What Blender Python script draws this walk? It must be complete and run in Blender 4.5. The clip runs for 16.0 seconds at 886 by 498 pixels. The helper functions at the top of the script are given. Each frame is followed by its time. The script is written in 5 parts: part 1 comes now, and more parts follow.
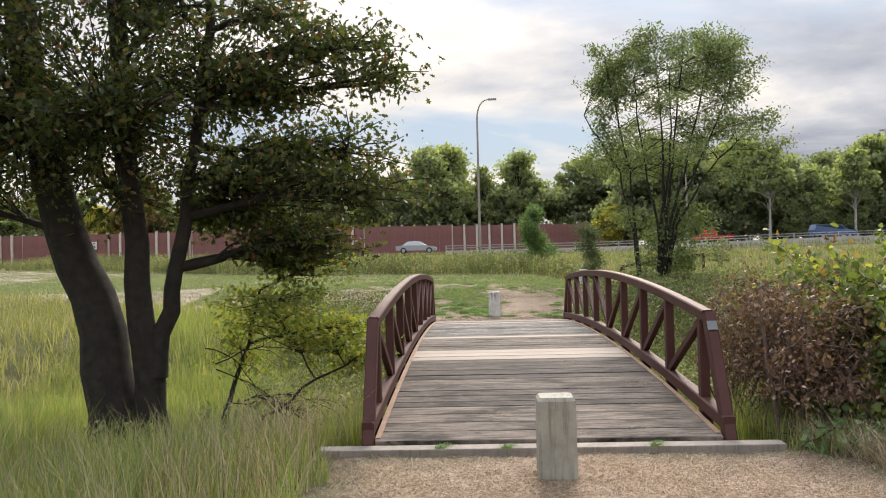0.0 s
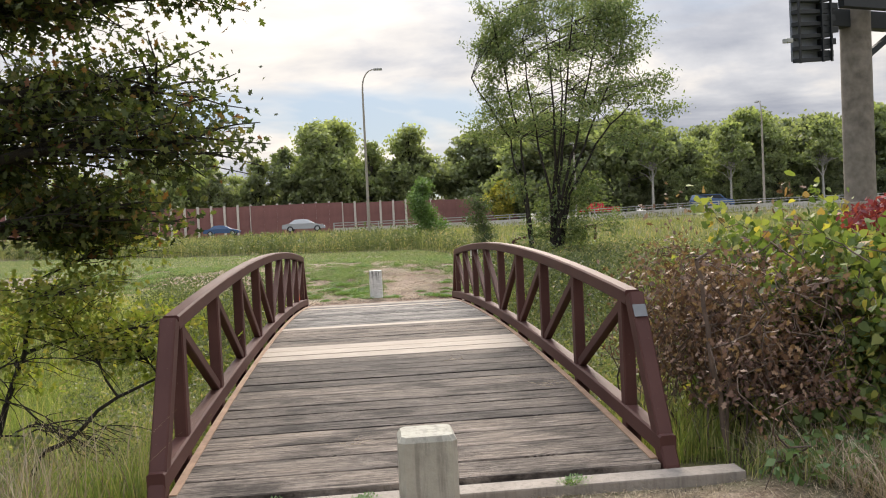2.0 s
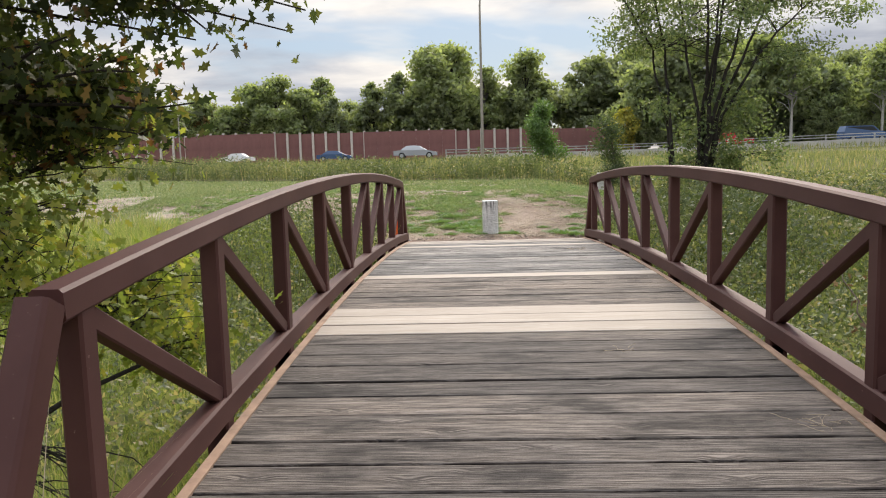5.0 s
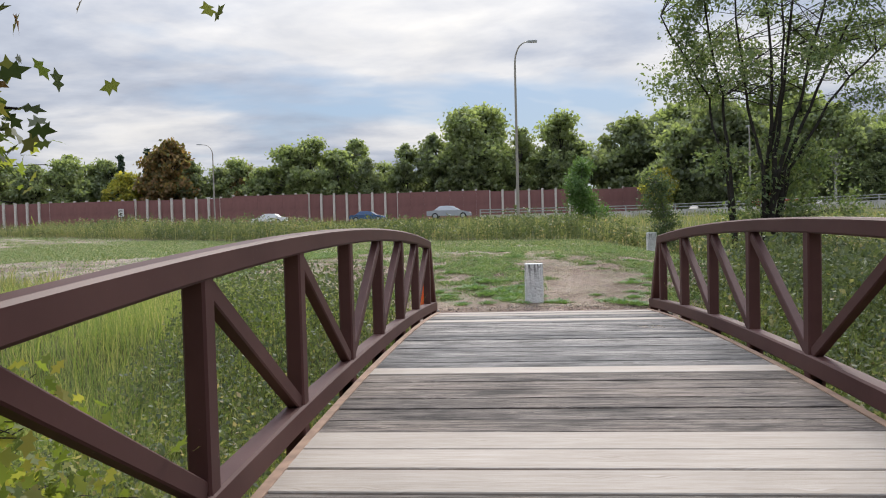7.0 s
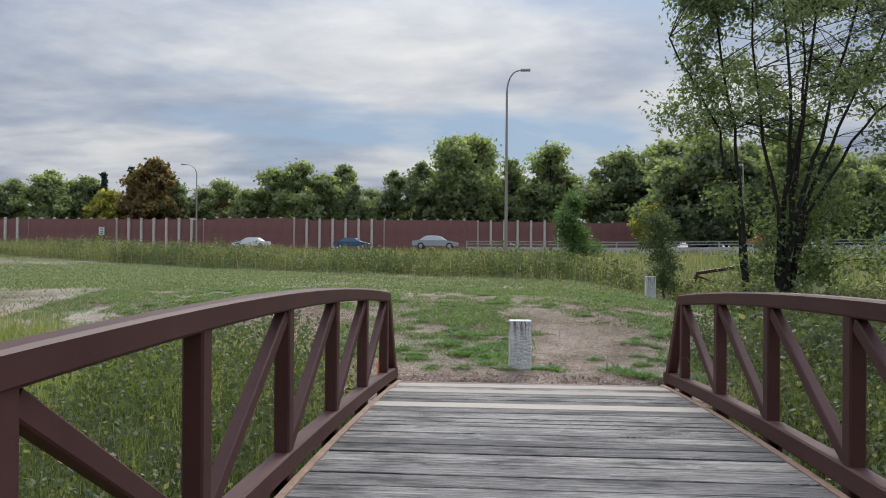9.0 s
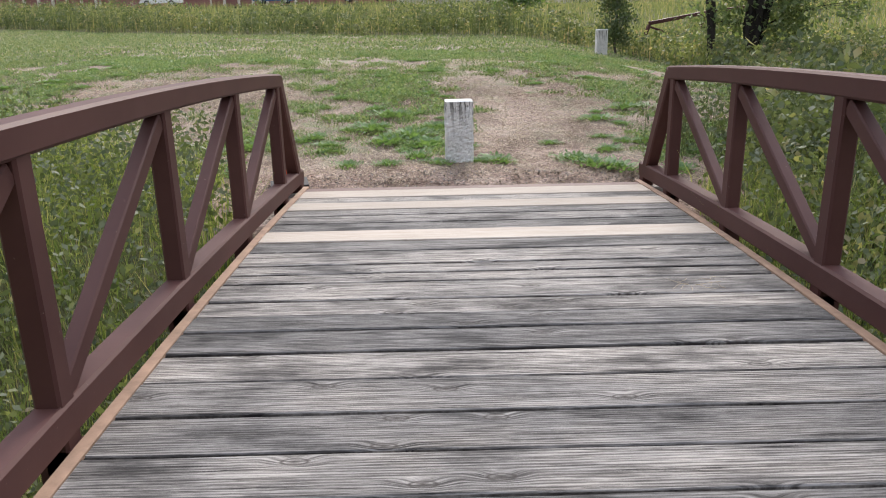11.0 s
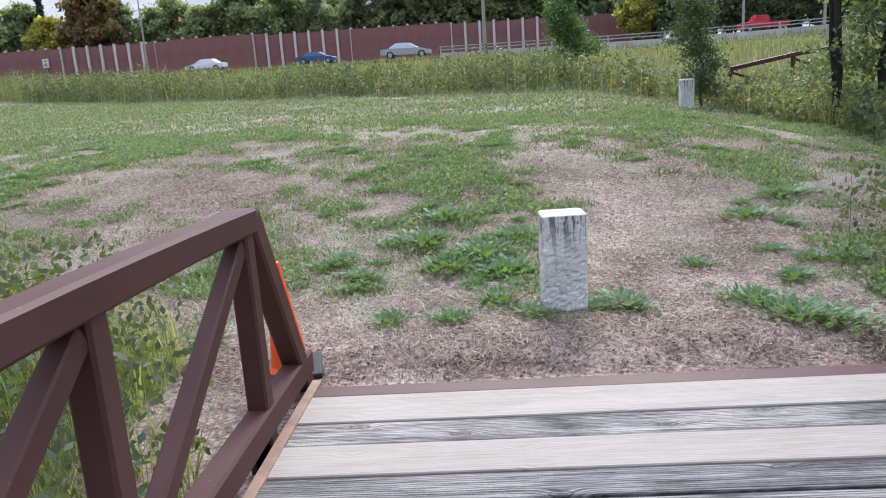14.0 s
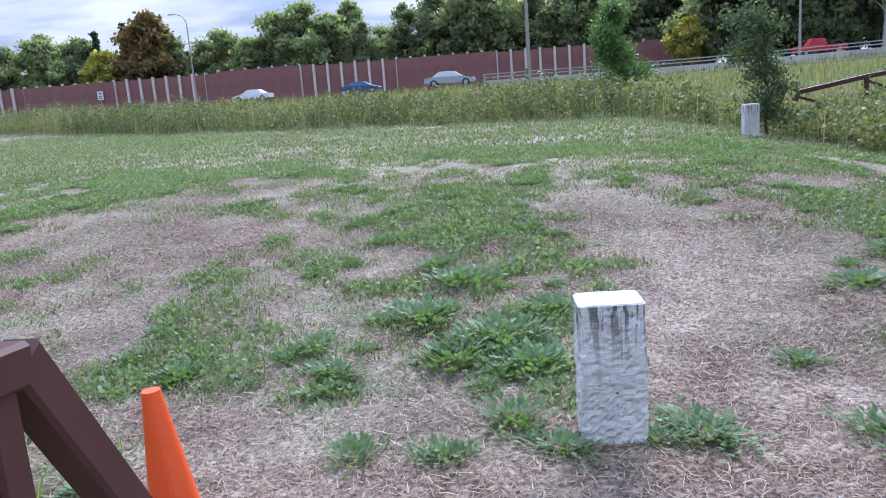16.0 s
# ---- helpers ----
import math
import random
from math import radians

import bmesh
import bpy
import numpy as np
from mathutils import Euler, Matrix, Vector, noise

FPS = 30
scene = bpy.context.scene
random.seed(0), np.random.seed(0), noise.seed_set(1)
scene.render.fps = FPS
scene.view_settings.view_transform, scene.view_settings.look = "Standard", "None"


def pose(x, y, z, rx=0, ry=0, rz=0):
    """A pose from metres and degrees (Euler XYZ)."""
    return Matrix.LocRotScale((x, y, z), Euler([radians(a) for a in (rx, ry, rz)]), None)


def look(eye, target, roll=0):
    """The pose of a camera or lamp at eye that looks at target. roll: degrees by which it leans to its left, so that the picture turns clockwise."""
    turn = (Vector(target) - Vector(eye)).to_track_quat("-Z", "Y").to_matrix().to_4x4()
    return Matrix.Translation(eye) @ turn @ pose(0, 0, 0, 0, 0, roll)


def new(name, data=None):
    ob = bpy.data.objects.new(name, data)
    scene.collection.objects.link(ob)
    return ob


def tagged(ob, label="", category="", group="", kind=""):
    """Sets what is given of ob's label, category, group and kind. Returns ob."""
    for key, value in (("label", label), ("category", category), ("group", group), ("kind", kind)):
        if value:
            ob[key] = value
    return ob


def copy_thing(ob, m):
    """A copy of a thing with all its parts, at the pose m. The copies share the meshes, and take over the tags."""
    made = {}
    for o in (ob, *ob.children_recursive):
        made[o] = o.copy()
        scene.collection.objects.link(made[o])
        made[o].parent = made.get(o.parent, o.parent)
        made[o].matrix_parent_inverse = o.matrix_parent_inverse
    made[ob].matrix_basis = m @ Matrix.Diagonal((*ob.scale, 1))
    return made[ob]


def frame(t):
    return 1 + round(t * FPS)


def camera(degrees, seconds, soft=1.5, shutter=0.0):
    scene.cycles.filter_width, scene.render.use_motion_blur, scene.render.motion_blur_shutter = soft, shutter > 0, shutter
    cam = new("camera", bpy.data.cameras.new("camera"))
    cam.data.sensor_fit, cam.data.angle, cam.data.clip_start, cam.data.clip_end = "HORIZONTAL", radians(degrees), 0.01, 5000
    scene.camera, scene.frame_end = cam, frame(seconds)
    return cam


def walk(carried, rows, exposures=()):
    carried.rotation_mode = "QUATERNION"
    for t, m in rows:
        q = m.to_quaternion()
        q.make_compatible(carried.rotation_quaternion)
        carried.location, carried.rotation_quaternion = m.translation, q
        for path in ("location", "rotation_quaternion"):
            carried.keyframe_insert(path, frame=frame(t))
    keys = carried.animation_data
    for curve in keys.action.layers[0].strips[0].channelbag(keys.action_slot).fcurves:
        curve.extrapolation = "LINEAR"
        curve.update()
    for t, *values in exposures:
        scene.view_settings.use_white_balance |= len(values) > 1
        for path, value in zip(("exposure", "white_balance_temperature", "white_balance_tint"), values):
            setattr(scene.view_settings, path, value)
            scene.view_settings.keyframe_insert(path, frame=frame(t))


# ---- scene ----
cam = camera(59.0, 16.0, soft=1.05)
METRES, EYE, TILT, LEAN, TURN = 12.0, 1.4, 0.0, 0.0, 0.7
PATH = [
    (0, (-0.615, -6.733, 1.655), (-0.688, -4.734, 1.664), -1.4),
    (0.5, (-0.507, -6.207, 1.641), (-0.533, -4.207, 1.653), -1.7),
    (1, (-0.358, -5.706, 1.62), (-0.314, -3.706, 1.621), -2.0),
    (1.5, (-0.321, -5.15, 1.598), (-0.193, -3.154, 1.57), -2.4),
    (2, (-0.264, -4.64, 1.565), (-0.068, -2.65, 1.506), -2.7),
    (2.5, (-0.213, -4.107, 1.53), (0.007, -2.121, 1.432), -2.9),
    (3, (-0.205, -3.574, 1.53), (-0.002, -1.59, 1.386), -2.7),
    (3.5, (-0.181, -3.079, 1.498), (-0.051, -1.092, 1.309), -2.3),
    (4, (-0.269, -2.606, 1.444), (-0.236, -0.62, 1.209), -2.0),
    (4.2, (-0.261, -2.396, 1.434), (-0.278, -0.412, 1.182), -2.0),
    (6.3, (-0.392, -0.234, 1.333), (-0.525, 1.758, 1.21), -1.5),
    (6.5, (-0.405, -0.002, 1.32), (-0.552, 1.99, 1.214), -1.6),
    (7, (-0.405, 0.56, 1.327), (-0.581, 2.551, 1.258), -1.5),
    (7.5, (-0.395, 1.135, 1.41), (-0.597, 3.125, 1.39), -0.8),
    (8, (-0.403, 1.671, 1.486), (-0.611, 3.660, 1.511), -0.2),
    (8.5, (-0.358, 2.31, 1.513), (-0.534, 4.301, 1.588), 0.3),
    (9, (-0.347, 2.82, 1.524), (-0.491, 4.815, 1.527), 0.4),
    (9.5, (-0.341, 3.365, 1.577), (-0.331, 5.35, 1.328), -1.6),
    (9.7, (-0.306, 3.522, 1.568), (-0.251, 5.497, 1.259), -2.0),
    (11.8, (-0.309, 5.846, 1.608), (-0.339, 7.714, 0.893), -1.5),
    (12, (-0.316, 6.06, 1.61), (-0.352, 7.923, 0.883), -2.2),
    (12.5, (-0.314, 6.553, 1.603), (-0.368, 8.414, 0.872), -2.4),
    (13, (-0.383, 7.034, 1.601), (-0.462, 8.909, 0.909), -3.0),
    (13.5, (-0.507, 7.492, 1.631), (-0.591, 9.4, 1.037), -3.3),
    (14, (-0.569, 7.957, 1.634), (-0.675, 9.894, 1.156), -3.7),
    (14.5, (-0.632, 8.417, 1.619), (-0.784, 10.361, 1.189), -4.6),
    (15, (-0.549, 8.835, 1.584), (-0.808, 10.776, 1.193), -4.5),
    (15.5, (-0.459, 9.202, 1.548), (-0.753, 11.137, 1.158), -4.4),
    (16, (-0.391, 9.55, 1.553), (-0.612, 11.492, 1.152), -4.3),
]
# stops, kelvin and tint on the way
EXPOSURES = [(0, 0.70, 7250, 12), (4, 0.74, 7350, 11), (6.5, 0.55, 6600, 11), (7.5, 0.38, 6450, 10), (9, 0.14, 6300, 9), (9.5, 0.38, 6900, 11), (12, 0.66, 6350, 12), (14.5, 0.72, 5850, 12), (15.5, 0.73, 5650, 15), (16, 0.74, 5350, 15)]
walk(cam, [(t, look(eye, target, roll)) for t, eye, target, roll in PATH], EXPOSURES)


# ---- node helpers ----
def material(name):
    m = bpy.data.materials.new(name)
    m.use_nodes = True
    nt = m.node_tree
    bsdf = nt.nodes["Principled BSDF"]
    return m, nt, bsdf


def noise_node(nt, scale, detail=4.0, rough=0.6, stretch=None, coord="Object", distortion=0.0):
    tc = nt.nodes.new("ShaderNodeTexCoord")
    n = nt.nodes.new("ShaderNodeTexNoise")
    n.inputs["Scale"].default_value = scale
    n.inputs["Detail"].default_value = detail
    n.inputs["Roughness"].default_value = rough
    n.inputs["Distortion"].default_value = distortion
    if stretch:
        mp = nt.nodes.new("ShaderNodeMapping")
        mp.inputs["Scale"].default_value = stretch
        nt.links.new(tc.outputs[coord], mp.inputs["Vector"])
        nt.links.new(mp.outputs["Vector"], n.inputs["Vector"])
    else:
        nt.links.new(tc.outputs[coord], n.inputs["Vector"])
    return n


def ramp(nt, source, stops):
    r = nt.nodes.new("ShaderNodeValToRGB")
    el = r.color_ramp.elements
    while len(el) < len(stops):
        el.new(0.5)
    for e, (p, c) in zip(el, stops):
        e.position = p
        e.color = (*c, 1.0) if len(c) == 3 else c
    nt.links.new(source, r.inputs["Fac"])
    return r.outputs["Color"]


def mix(nt, fac, a, b, mode="MIX"):
    n = nt.nodes.new("ShaderNodeMix")
    n.data_type, n.clamp_result = "RGBA", False
    n.blend_type = mode
    for sock, val in ((n.inputs[0], fac), (n.inputs[6], a), (n.inputs[7], b)):
        if isinstance(val, (int, float)):
            sock.default_value = val
        elif isinstance(val, tuple):
            sock.default_value = (*val, 1.0)
        else:
            nt.links.new(val, sock)
    return n.outputs[2]


def bump(nt, bsdf, height, strength=0.4, distance=0.01):
    b = nt.nodes.new("ShaderNodeBump")
    b.inputs["Strength"].default_value = strength
    b.inputs["Distance"].default_value = distance
    nt.links.new(height, b.inputs["Height"])
    nt.links.new(b.outputs["Normal"], bsdf.inputs["Normal"])


def island(nt):
    return nt.nodes.new("ShaderNodeNewGeometry").outputs["Random Per Island"]


# ---- world and sun ----
world = bpy.data.worlds.new("sky")
scene.world = world
world.use_nodes = True
wn = world.node_tree
bg = wn.nodes["Background"]
SUN_ELEVATION, SUN_AZIMUTH = radians(38), radians(8)
sky = wn.nodes.new("ShaderNodeTexSky")
sky.sky_type = "NISHITA"
sky.sun_disc = False
sky.sun_elevation, sky.sun_rotation = SUN_ELEVATION, SUN_AZIMUTH
sky.air_density, sky.dust_density, sky.ozone_density = 1.0, 0.6, 1.2
wtc = wn.nodes.new("ShaderNodeTexCoord")
sep = wn.nodes.new("ShaderNodeSeparateXYZ")
wn.links.new(wtc.outputs["Generated"], sep.inputs[0])


def wmath(op, a, b=None):
    n = wn.nodes.new("ShaderNodeMath")
    n.operation = op
    for i, v in enumerate((a, b)):
        if v is None:
            continue
        if isinstance(v, (int, float)):
            n.inputs[i].default_value = v
        else:
            wn.links.new(v, n.inputs[i])
    return n.outputs[0]


# clouds lie on a flat layer: the direction is divided by its height
height = wmath("ADD", wmath("MAXIMUM", sep.outputs["Z"], 0.0), 0.13)
layer = wn.nodes.new("ShaderNodeCombineXYZ")
wn.links.new(wmath("DIVIDE", sep.outputs["X"], height), layer.inputs[0])
wn.links.new(wmath("DIVIDE", sep.outputs["Y"], height), layer.inputs[1])


def cloud(scale, detail, offset, squash=1.0):
    mp = wn.nodes.new("ShaderNodeMapping")
    mp.inputs["Location"].default_value = (offset, offset * 0.37, 0)
    mp.inputs["Rotation"].default_value = (0, 0, radians(12))
    mp.inputs["Scale"].default_value = (1.0, squash, 1.0)
    wn.links.new(layer.outputs[0], mp.inputs[0])
    n = wn.nodes.new("ShaderNodeTexNoise")
    n.inputs["Scale"].default_value = scale
    n.inputs["Detail"].default_value = detail
    n.inputs["Roughness"].default_value = 0.55
    n.inputs["Distortion"].default_value = 0.25
    wn.links.new(mp.outputs[0], n.inputs["Vector"])
    return n.outputs["Fac"]


tone = ramp(wn, cloud(0.62, 7.0, 3.1, 1.05), [(0.34, (0.40, 0.45, 0.56)), (0.46, (0.60, 0.65, 0.75)), (0.54, (0.84, 0.85, 0.88)), (0.66, (1.0, 0.98, 0.95))])
fine = ramp(wn, cloud(2.2, 8.0, 9.4, 1.3), [(0.3, (0.80, 0.82, 0.86)), (0.65, (1.08, 1.07, 1.05))])
clouds = mix(wn, 1.0, tone, fine, "MULTIPLY")
cover = ramp(wn, cloud(0.42, 5.0, 6.3), [(0.40, (0, 0, 0)), (0.50, (1, 1, 1))])
blue = mix(wn, 1.0, sky.outputs[0], (0.085, 0.085, 0.085), "MULTIPLY")
whole = mix(wn, cover, mix(wn, 0.6, blue, (0.40, 0.56, 0.80)), clouds)
# an overcast sky is brighter overhead
lift = wmath("ADD", wmath("MULTIPLY", wmath("POWER", wmath("MAXIMUM", sep.outputs["Z"], 0.0), 2.0), 3.6), 1.0)
lift = wmath("MULTIPLY", lift, wmath("ADD", wmath("MULTIPLY", sep.outputs["Y"], 0.14), 0.81))
grade = wn.nodes.new("ShaderNodeCombineColor")
for q in range(3):
    wn.links.new(lift, grade.inputs[q])
wn.links.new(mix(wn, 1.0, whole, grade.outputs[0], "MULTIPLY"), bg.inputs["Color"])
bg.inputs["Strength"].default_value = 0.66

sun = new("sun", bpy.data.lights.new("sun", "SUN"))
sun.data.energy, sun.data.angle, sun.data.color = 2.8, radians(24), (1.0, 0.95, 0.88)
sun.matrix_world = look((0, 0, 0), (-math.sin(SUN_AZIMUTH) * math.cos(SUN_ELEVATION), -math.cos(SUN_AZIMUTH) * math.cos(SUN_ELEVATION), -math.sin(SUN_ELEVATION)))


# ---- materials ----
def leaf_material(name, stops, rough=0.55, through_light=0.35):
    m, nt, b = material(name)
    col = ramp(nt, island(nt), stops)
    nt.links.new(col, b.inputs["Base Color"])
    b.inputs["Roughness"].default_value = rough
    b.inputs["Specular IOR Level"].default_value = 0.25
    tr = nt.nodes.new("ShaderNodeBsdfTranslucent")
    bright = mix(nt, 1.0, col, (1.5, 1.6, 0.7), "MULTIPLY")
    nt.links.new(bright, tr.inputs["Color"])
    ms = nt.nodes.new("ShaderNodeMixShader")
    ms.inputs[0].default_value = through_light
    nt.links.new(b.outputs[0], ms.inputs[1])
    nt.links.new(tr.outputs[0], ms.inputs[2])
    nt.links.new(ms.outputs[0], nt.nodes["Material Output"].inputs["Surface"])
    return m


def plain(name, color, rough=0.6, metal=0.0, var=0.12, scale=6.0, bumps=0.15, dist=0.004):
    m, nt, b = material(name)
    n = noise_node(nt, scale, 6)
    lo = tuple(c * (1 - var) for c in color)
    hi = tuple(min(1, c * (1 + var)) for c in color)
    nt.links.new(ramp(nt, n.outputs["Fac"], [(0.3, lo), (0.7, hi)]), b.inputs["Base Color"])
    b.inputs["Roughness"].default_value = rough
    b.inputs["Metallic"].default_value = metal
    if bumps:
        bump(nt, b, noise_node(nt, scale * 12, 3).outputs["Fac"], bumps, dist)
    return m


def paint_material():
    m, nt, b = material("brown_paint")
    n1 = noise_node(nt, 1.7, 5)
    n2 = noise_node(nt, 38, 4)
    base = ramp(nt, n1.outputs["Fac"], [(0.3, (0.068, 0.027, 0.024)), (0.7, (0.098, 0.043, 0.037))])
    fleck = ramp(nt, n2.outputs["Fac"], [(0.70, (0, 0, 0)), (0.76, (1, 1, 1))])
    nt.links.new(mix(nt, fleck, base, (0.21, 0.14, 0.12)), b.inputs["Base Color"])
    b.inputs["Roughness"].default_value = 0.58
    b.inputs["Specular IOR Level"].default_value = 0.22
    bump(nt, b, n2.outputs["Fac"], 0.12, 0.002)
    return m


def wood_material(name, dark, mid, light, contrast=1.0, crack=True):
    m, nt, b = material(name)
    tc = nt.nodes.new("ShaderNodeTexCoord")
    info = nt.nodes.new("ShaderNodeObjectInfo")
    add = nt.nodes.new("ShaderNodeVectorMath")
    add.operation = "MULTIPLY_ADD"
    nt.links.new(info.outputs["Random"], add.inputs[0])
    add.inputs[1].default_value = (37.0, 91.0, 13.0)
    nt.links.new(tc.outputs["Object"], add.inputs[2])

    def n_at(stretch, scale, detail, rough=0.6, dis=0.0):
        mp = nt.nodes.new("ShaderNodeMapping")
        mp.inputs["Scale"].default_value = stretch
        nt.links.new(add.outputs[0], mp.inputs[0])
        n = nt.nodes.new("ShaderNodeTexNoise")
        n.inputs["Scale"].default_value, n.inputs["Detail"].default_value = scale, detail
        n.inputs["Roughness"].default_value, n.inputs["Distortion"].default_value = rough, dis
        nt.links.new(mp.outputs[0], n.inputs["Vector"])
        return n.outputs["Fac"]

    # knots bend the grain, which runs along x
    vor = nt.nodes.new("ShaderNodeTexVoronoi")
    vor.voronoi_dimensions = "2D"
    vor.inputs["Scale"].default_value = 1.0
    mpk = nt.nodes.new("ShaderNodeMapping")
    mpk.inputs["Scale"].default_value = (1.5, 3.6, 0.0)
    nt.links.new(add.outputs[0], mpk.inputs[0])
    nt.links.new(mpk.outputs[0], vor.inputs["Vector"])
    pull = nt.nodes.new("ShaderNodeMapRange")
    pull.interpolation_type = "SMOOTHSTEP"
    for sock, val in zip(("From Min", "From Max", "To Min", "To Max"), (0.0, 0.20, 0.03, 0.0)):
        pull.inputs[sock].default_value = val
    nt.links.new(vor.outputs["Distance"], pull.inputs["Value"])
    off = nt.nodes.new("ShaderNodeCombineXYZ")
    nt.links.new(pull.outputs[0], off.inputs[1])
    bent = nt.nodes.new("ShaderNodeVectorMath")
    nt.links.new(add.outputs[0], bent.inputs[0])
    nt.links.new(off.outputs[0], bent.inputs[1])
    straight, add = add, bent
    wave = nt.nodes.new("ShaderNodeTexWave")
    wave.wave_type, wave.bands_direction = "BANDS", "Y"
    mp = nt.nodes.new("ShaderNodeMapping")
    mp.inputs["Scale"].default_value = (0.16, 1.0, 1.0)
    nt.links.new(add.outputs[0], mp.inputs[0])
    wave.inputs["Scale"].default_value = 21.0
    wave.inputs["Distortion"].default_value = 3.6
    wave.inputs["Detail"].default_value = 3.0
    wave.inputs["Detail Scale"].default_value = 1.4
    nt.links.new(mp.outputs[0], wave.inputs["Vector"])
    streak = n_at((1.6, 46.0, 3.0), 1.0, 7.0, 0.75, 0.3)
    fibre = n_at((5.0, 120.0, 6.0), 1.0, 6.0, 0.8, 0.3)
    patch = n_at((1.0, 2.2, 1.0), 1.6, 5.0)
    def blend(f, p, q):
        g = nt.nodes.new("ShaderNodeMix")
        g.inputs[0].default_value = f
        nt.links.new(p, g.inputs[2])
        nt.links.new(q, g.inputs[3])
        return g.outputs[0]

    grain = blend(0.50, blend(0.84, wave.outputs["Fac"], streak), fibre)
    col = ramp(nt, grain, [(0.37, dark), (0.47, mid), (0.585, light)])
    col = mix(nt, 1.0, col, ramp(nt, patch, [(0.34, (0.30, 0.30, 0.31)), (0.48, (0.95, 0.95, 0.95)), (0.7, (1.35, 1.32, 1.27))] if crack else [(0.3, (0.9, 0.89, 0.88)), (0.7, (1.06, 1.06, 1.06))]), "MULTIPLY")
    tint = ramp(nt, info.outputs["Random"], [(0.0, (0.62, 0.62, 0.63)), (0.5, (1.0, 0.98, 0.96)), (1.0, (1.35, 1.30, 1.24))] if crack else [(0.0, (0.9, 0.9, 0.9)), (1.0, (1.1, 1.1, 1.1))])
    col = mix(nt, 1.0, col, tint, "MULTIPLY")
    if crack:
        knot = ramp(nt, vor.outputs["Distance"], [(0.0, (1, 1, 1)), (0.03, (0.4, 0.4, 0.4)), (0.045, (0, 0, 0)), (0.062, (0.9, 0.9, 0.9)), (0.078, (0, 0, 0))])
        col = mix(nt, knot, col, (0.05, 0.042, 0.038))
        deep = ramp(nt, streak, [(0.35, (1, 1, 1)), (0.40, (0, 0, 0))])
        col = mix(nt, deep, col, (0.018, 0.016, 0.016))
    nt.links.new(col, b.inputs["Base Color"])
    b.inputs["Roughness"].default_value = 0.85
    b.inputs["Specular IOR Level"].default_value = 0.2
    bump(nt, b, grain, 0.7 if crack else 0.25, 0.006)
    return m


def ground_material():
    m, nt, b = material("ground_soil")
    at = nt.nodes.new("ShaderNodeAttribute")
    at.attribute_name = "cover"
    sp = nt.nodes.new("ShaderNodeSeparateColor")
    nt.links.new(at.outputs["Color"], sp.inputs[0])
    big = noise_node(nt, 0.55, 6, 0.62)
    mid = noise_node(nt, 3.2, 8, 0.7)
    small = noise_node(nt, 34, 8, 0.8)
    soil = ramp(nt, mid.outputs["Fac"], [(0.34, (0.12, 0.086, 0.074)), (0.48, (0.23, 0.175, 0.152)), (0.64, (0.37, 0.305, 0.28))])
    soil = mix(nt, 1.0, soil, ramp(nt, small.outputs["Fac"], [(0.38, (0.30, 0.26, 0.23)), (0.5, (0.92, 0.87, 0.82)), (0.60, (1.85, 1.68, 1.50))]), "MULTIPLY")
    straw = ramp(nt, small.outputs["Fac"], [(0.34, (0.14, 0.095, 0.055)), (0.5, (0.33, 0.24, 0.145)), (0.66, (0.52, 0.41, 0.27))])
    green = ramp(nt, small.outputs["Fac"], [(0.34, (0.045, 0.075, 0.03)), (0.5, (0.115, 0.155, 0.07)), (0.68, (0.27, 0.28, 0.17))])
    edge = ramp(nt, big.outputs["Fac"], [(0.40, (0, 0, 0)), (0.60, (1, 1, 1))])
    fleck = ramp(nt, mid.outputs["Fac"], [(0.48, (0, 0, 0)), (0.60, (0.75, 0.75, 0.75))])
    litter = ramp(nt, small.outputs["Fac"], [(0.32, (0.13, 0.095, 0.075)), (0.5, (0.30, 0.245, 0.20)), (0.68, (0.50, 0.43, 0.36))])
    lawn = mix(nt, edge, mix(nt, fleck, soil, green), mix(nt, fleck, litter, green))
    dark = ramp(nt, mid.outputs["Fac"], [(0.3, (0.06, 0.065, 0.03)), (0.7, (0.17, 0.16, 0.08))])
    pale = ramp(nt, noise_node(nt, 0.9, 5, 0.6).outputs["Fac"], [(0.36, (0.72, 0.70, 0.69)), (0.48, (1, 0.99, 0.98)), (0.58, (1.32, 1.32, 1.36))])
    lawn = mix(nt, 1.0, lawn, pale, "MULTIPLY")
    soil = mix(nt, 1.0, soil, pale, "MULTIPLY")
    col = mix(nt, sp.outputs[0], lawn, soil)
    col = mix(nt, sp.outputs[1], col, straw)
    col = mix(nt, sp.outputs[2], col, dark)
    nt.links.new(col, b.inputs["Base Color"])
    b.inputs["Roughness"].default_value = 0.95
    b.inputs["Specular IOR Level"].default_value = 0.1
    bump(nt, b, small.outputs["Fac"], 0.6, 0.03)
    return m


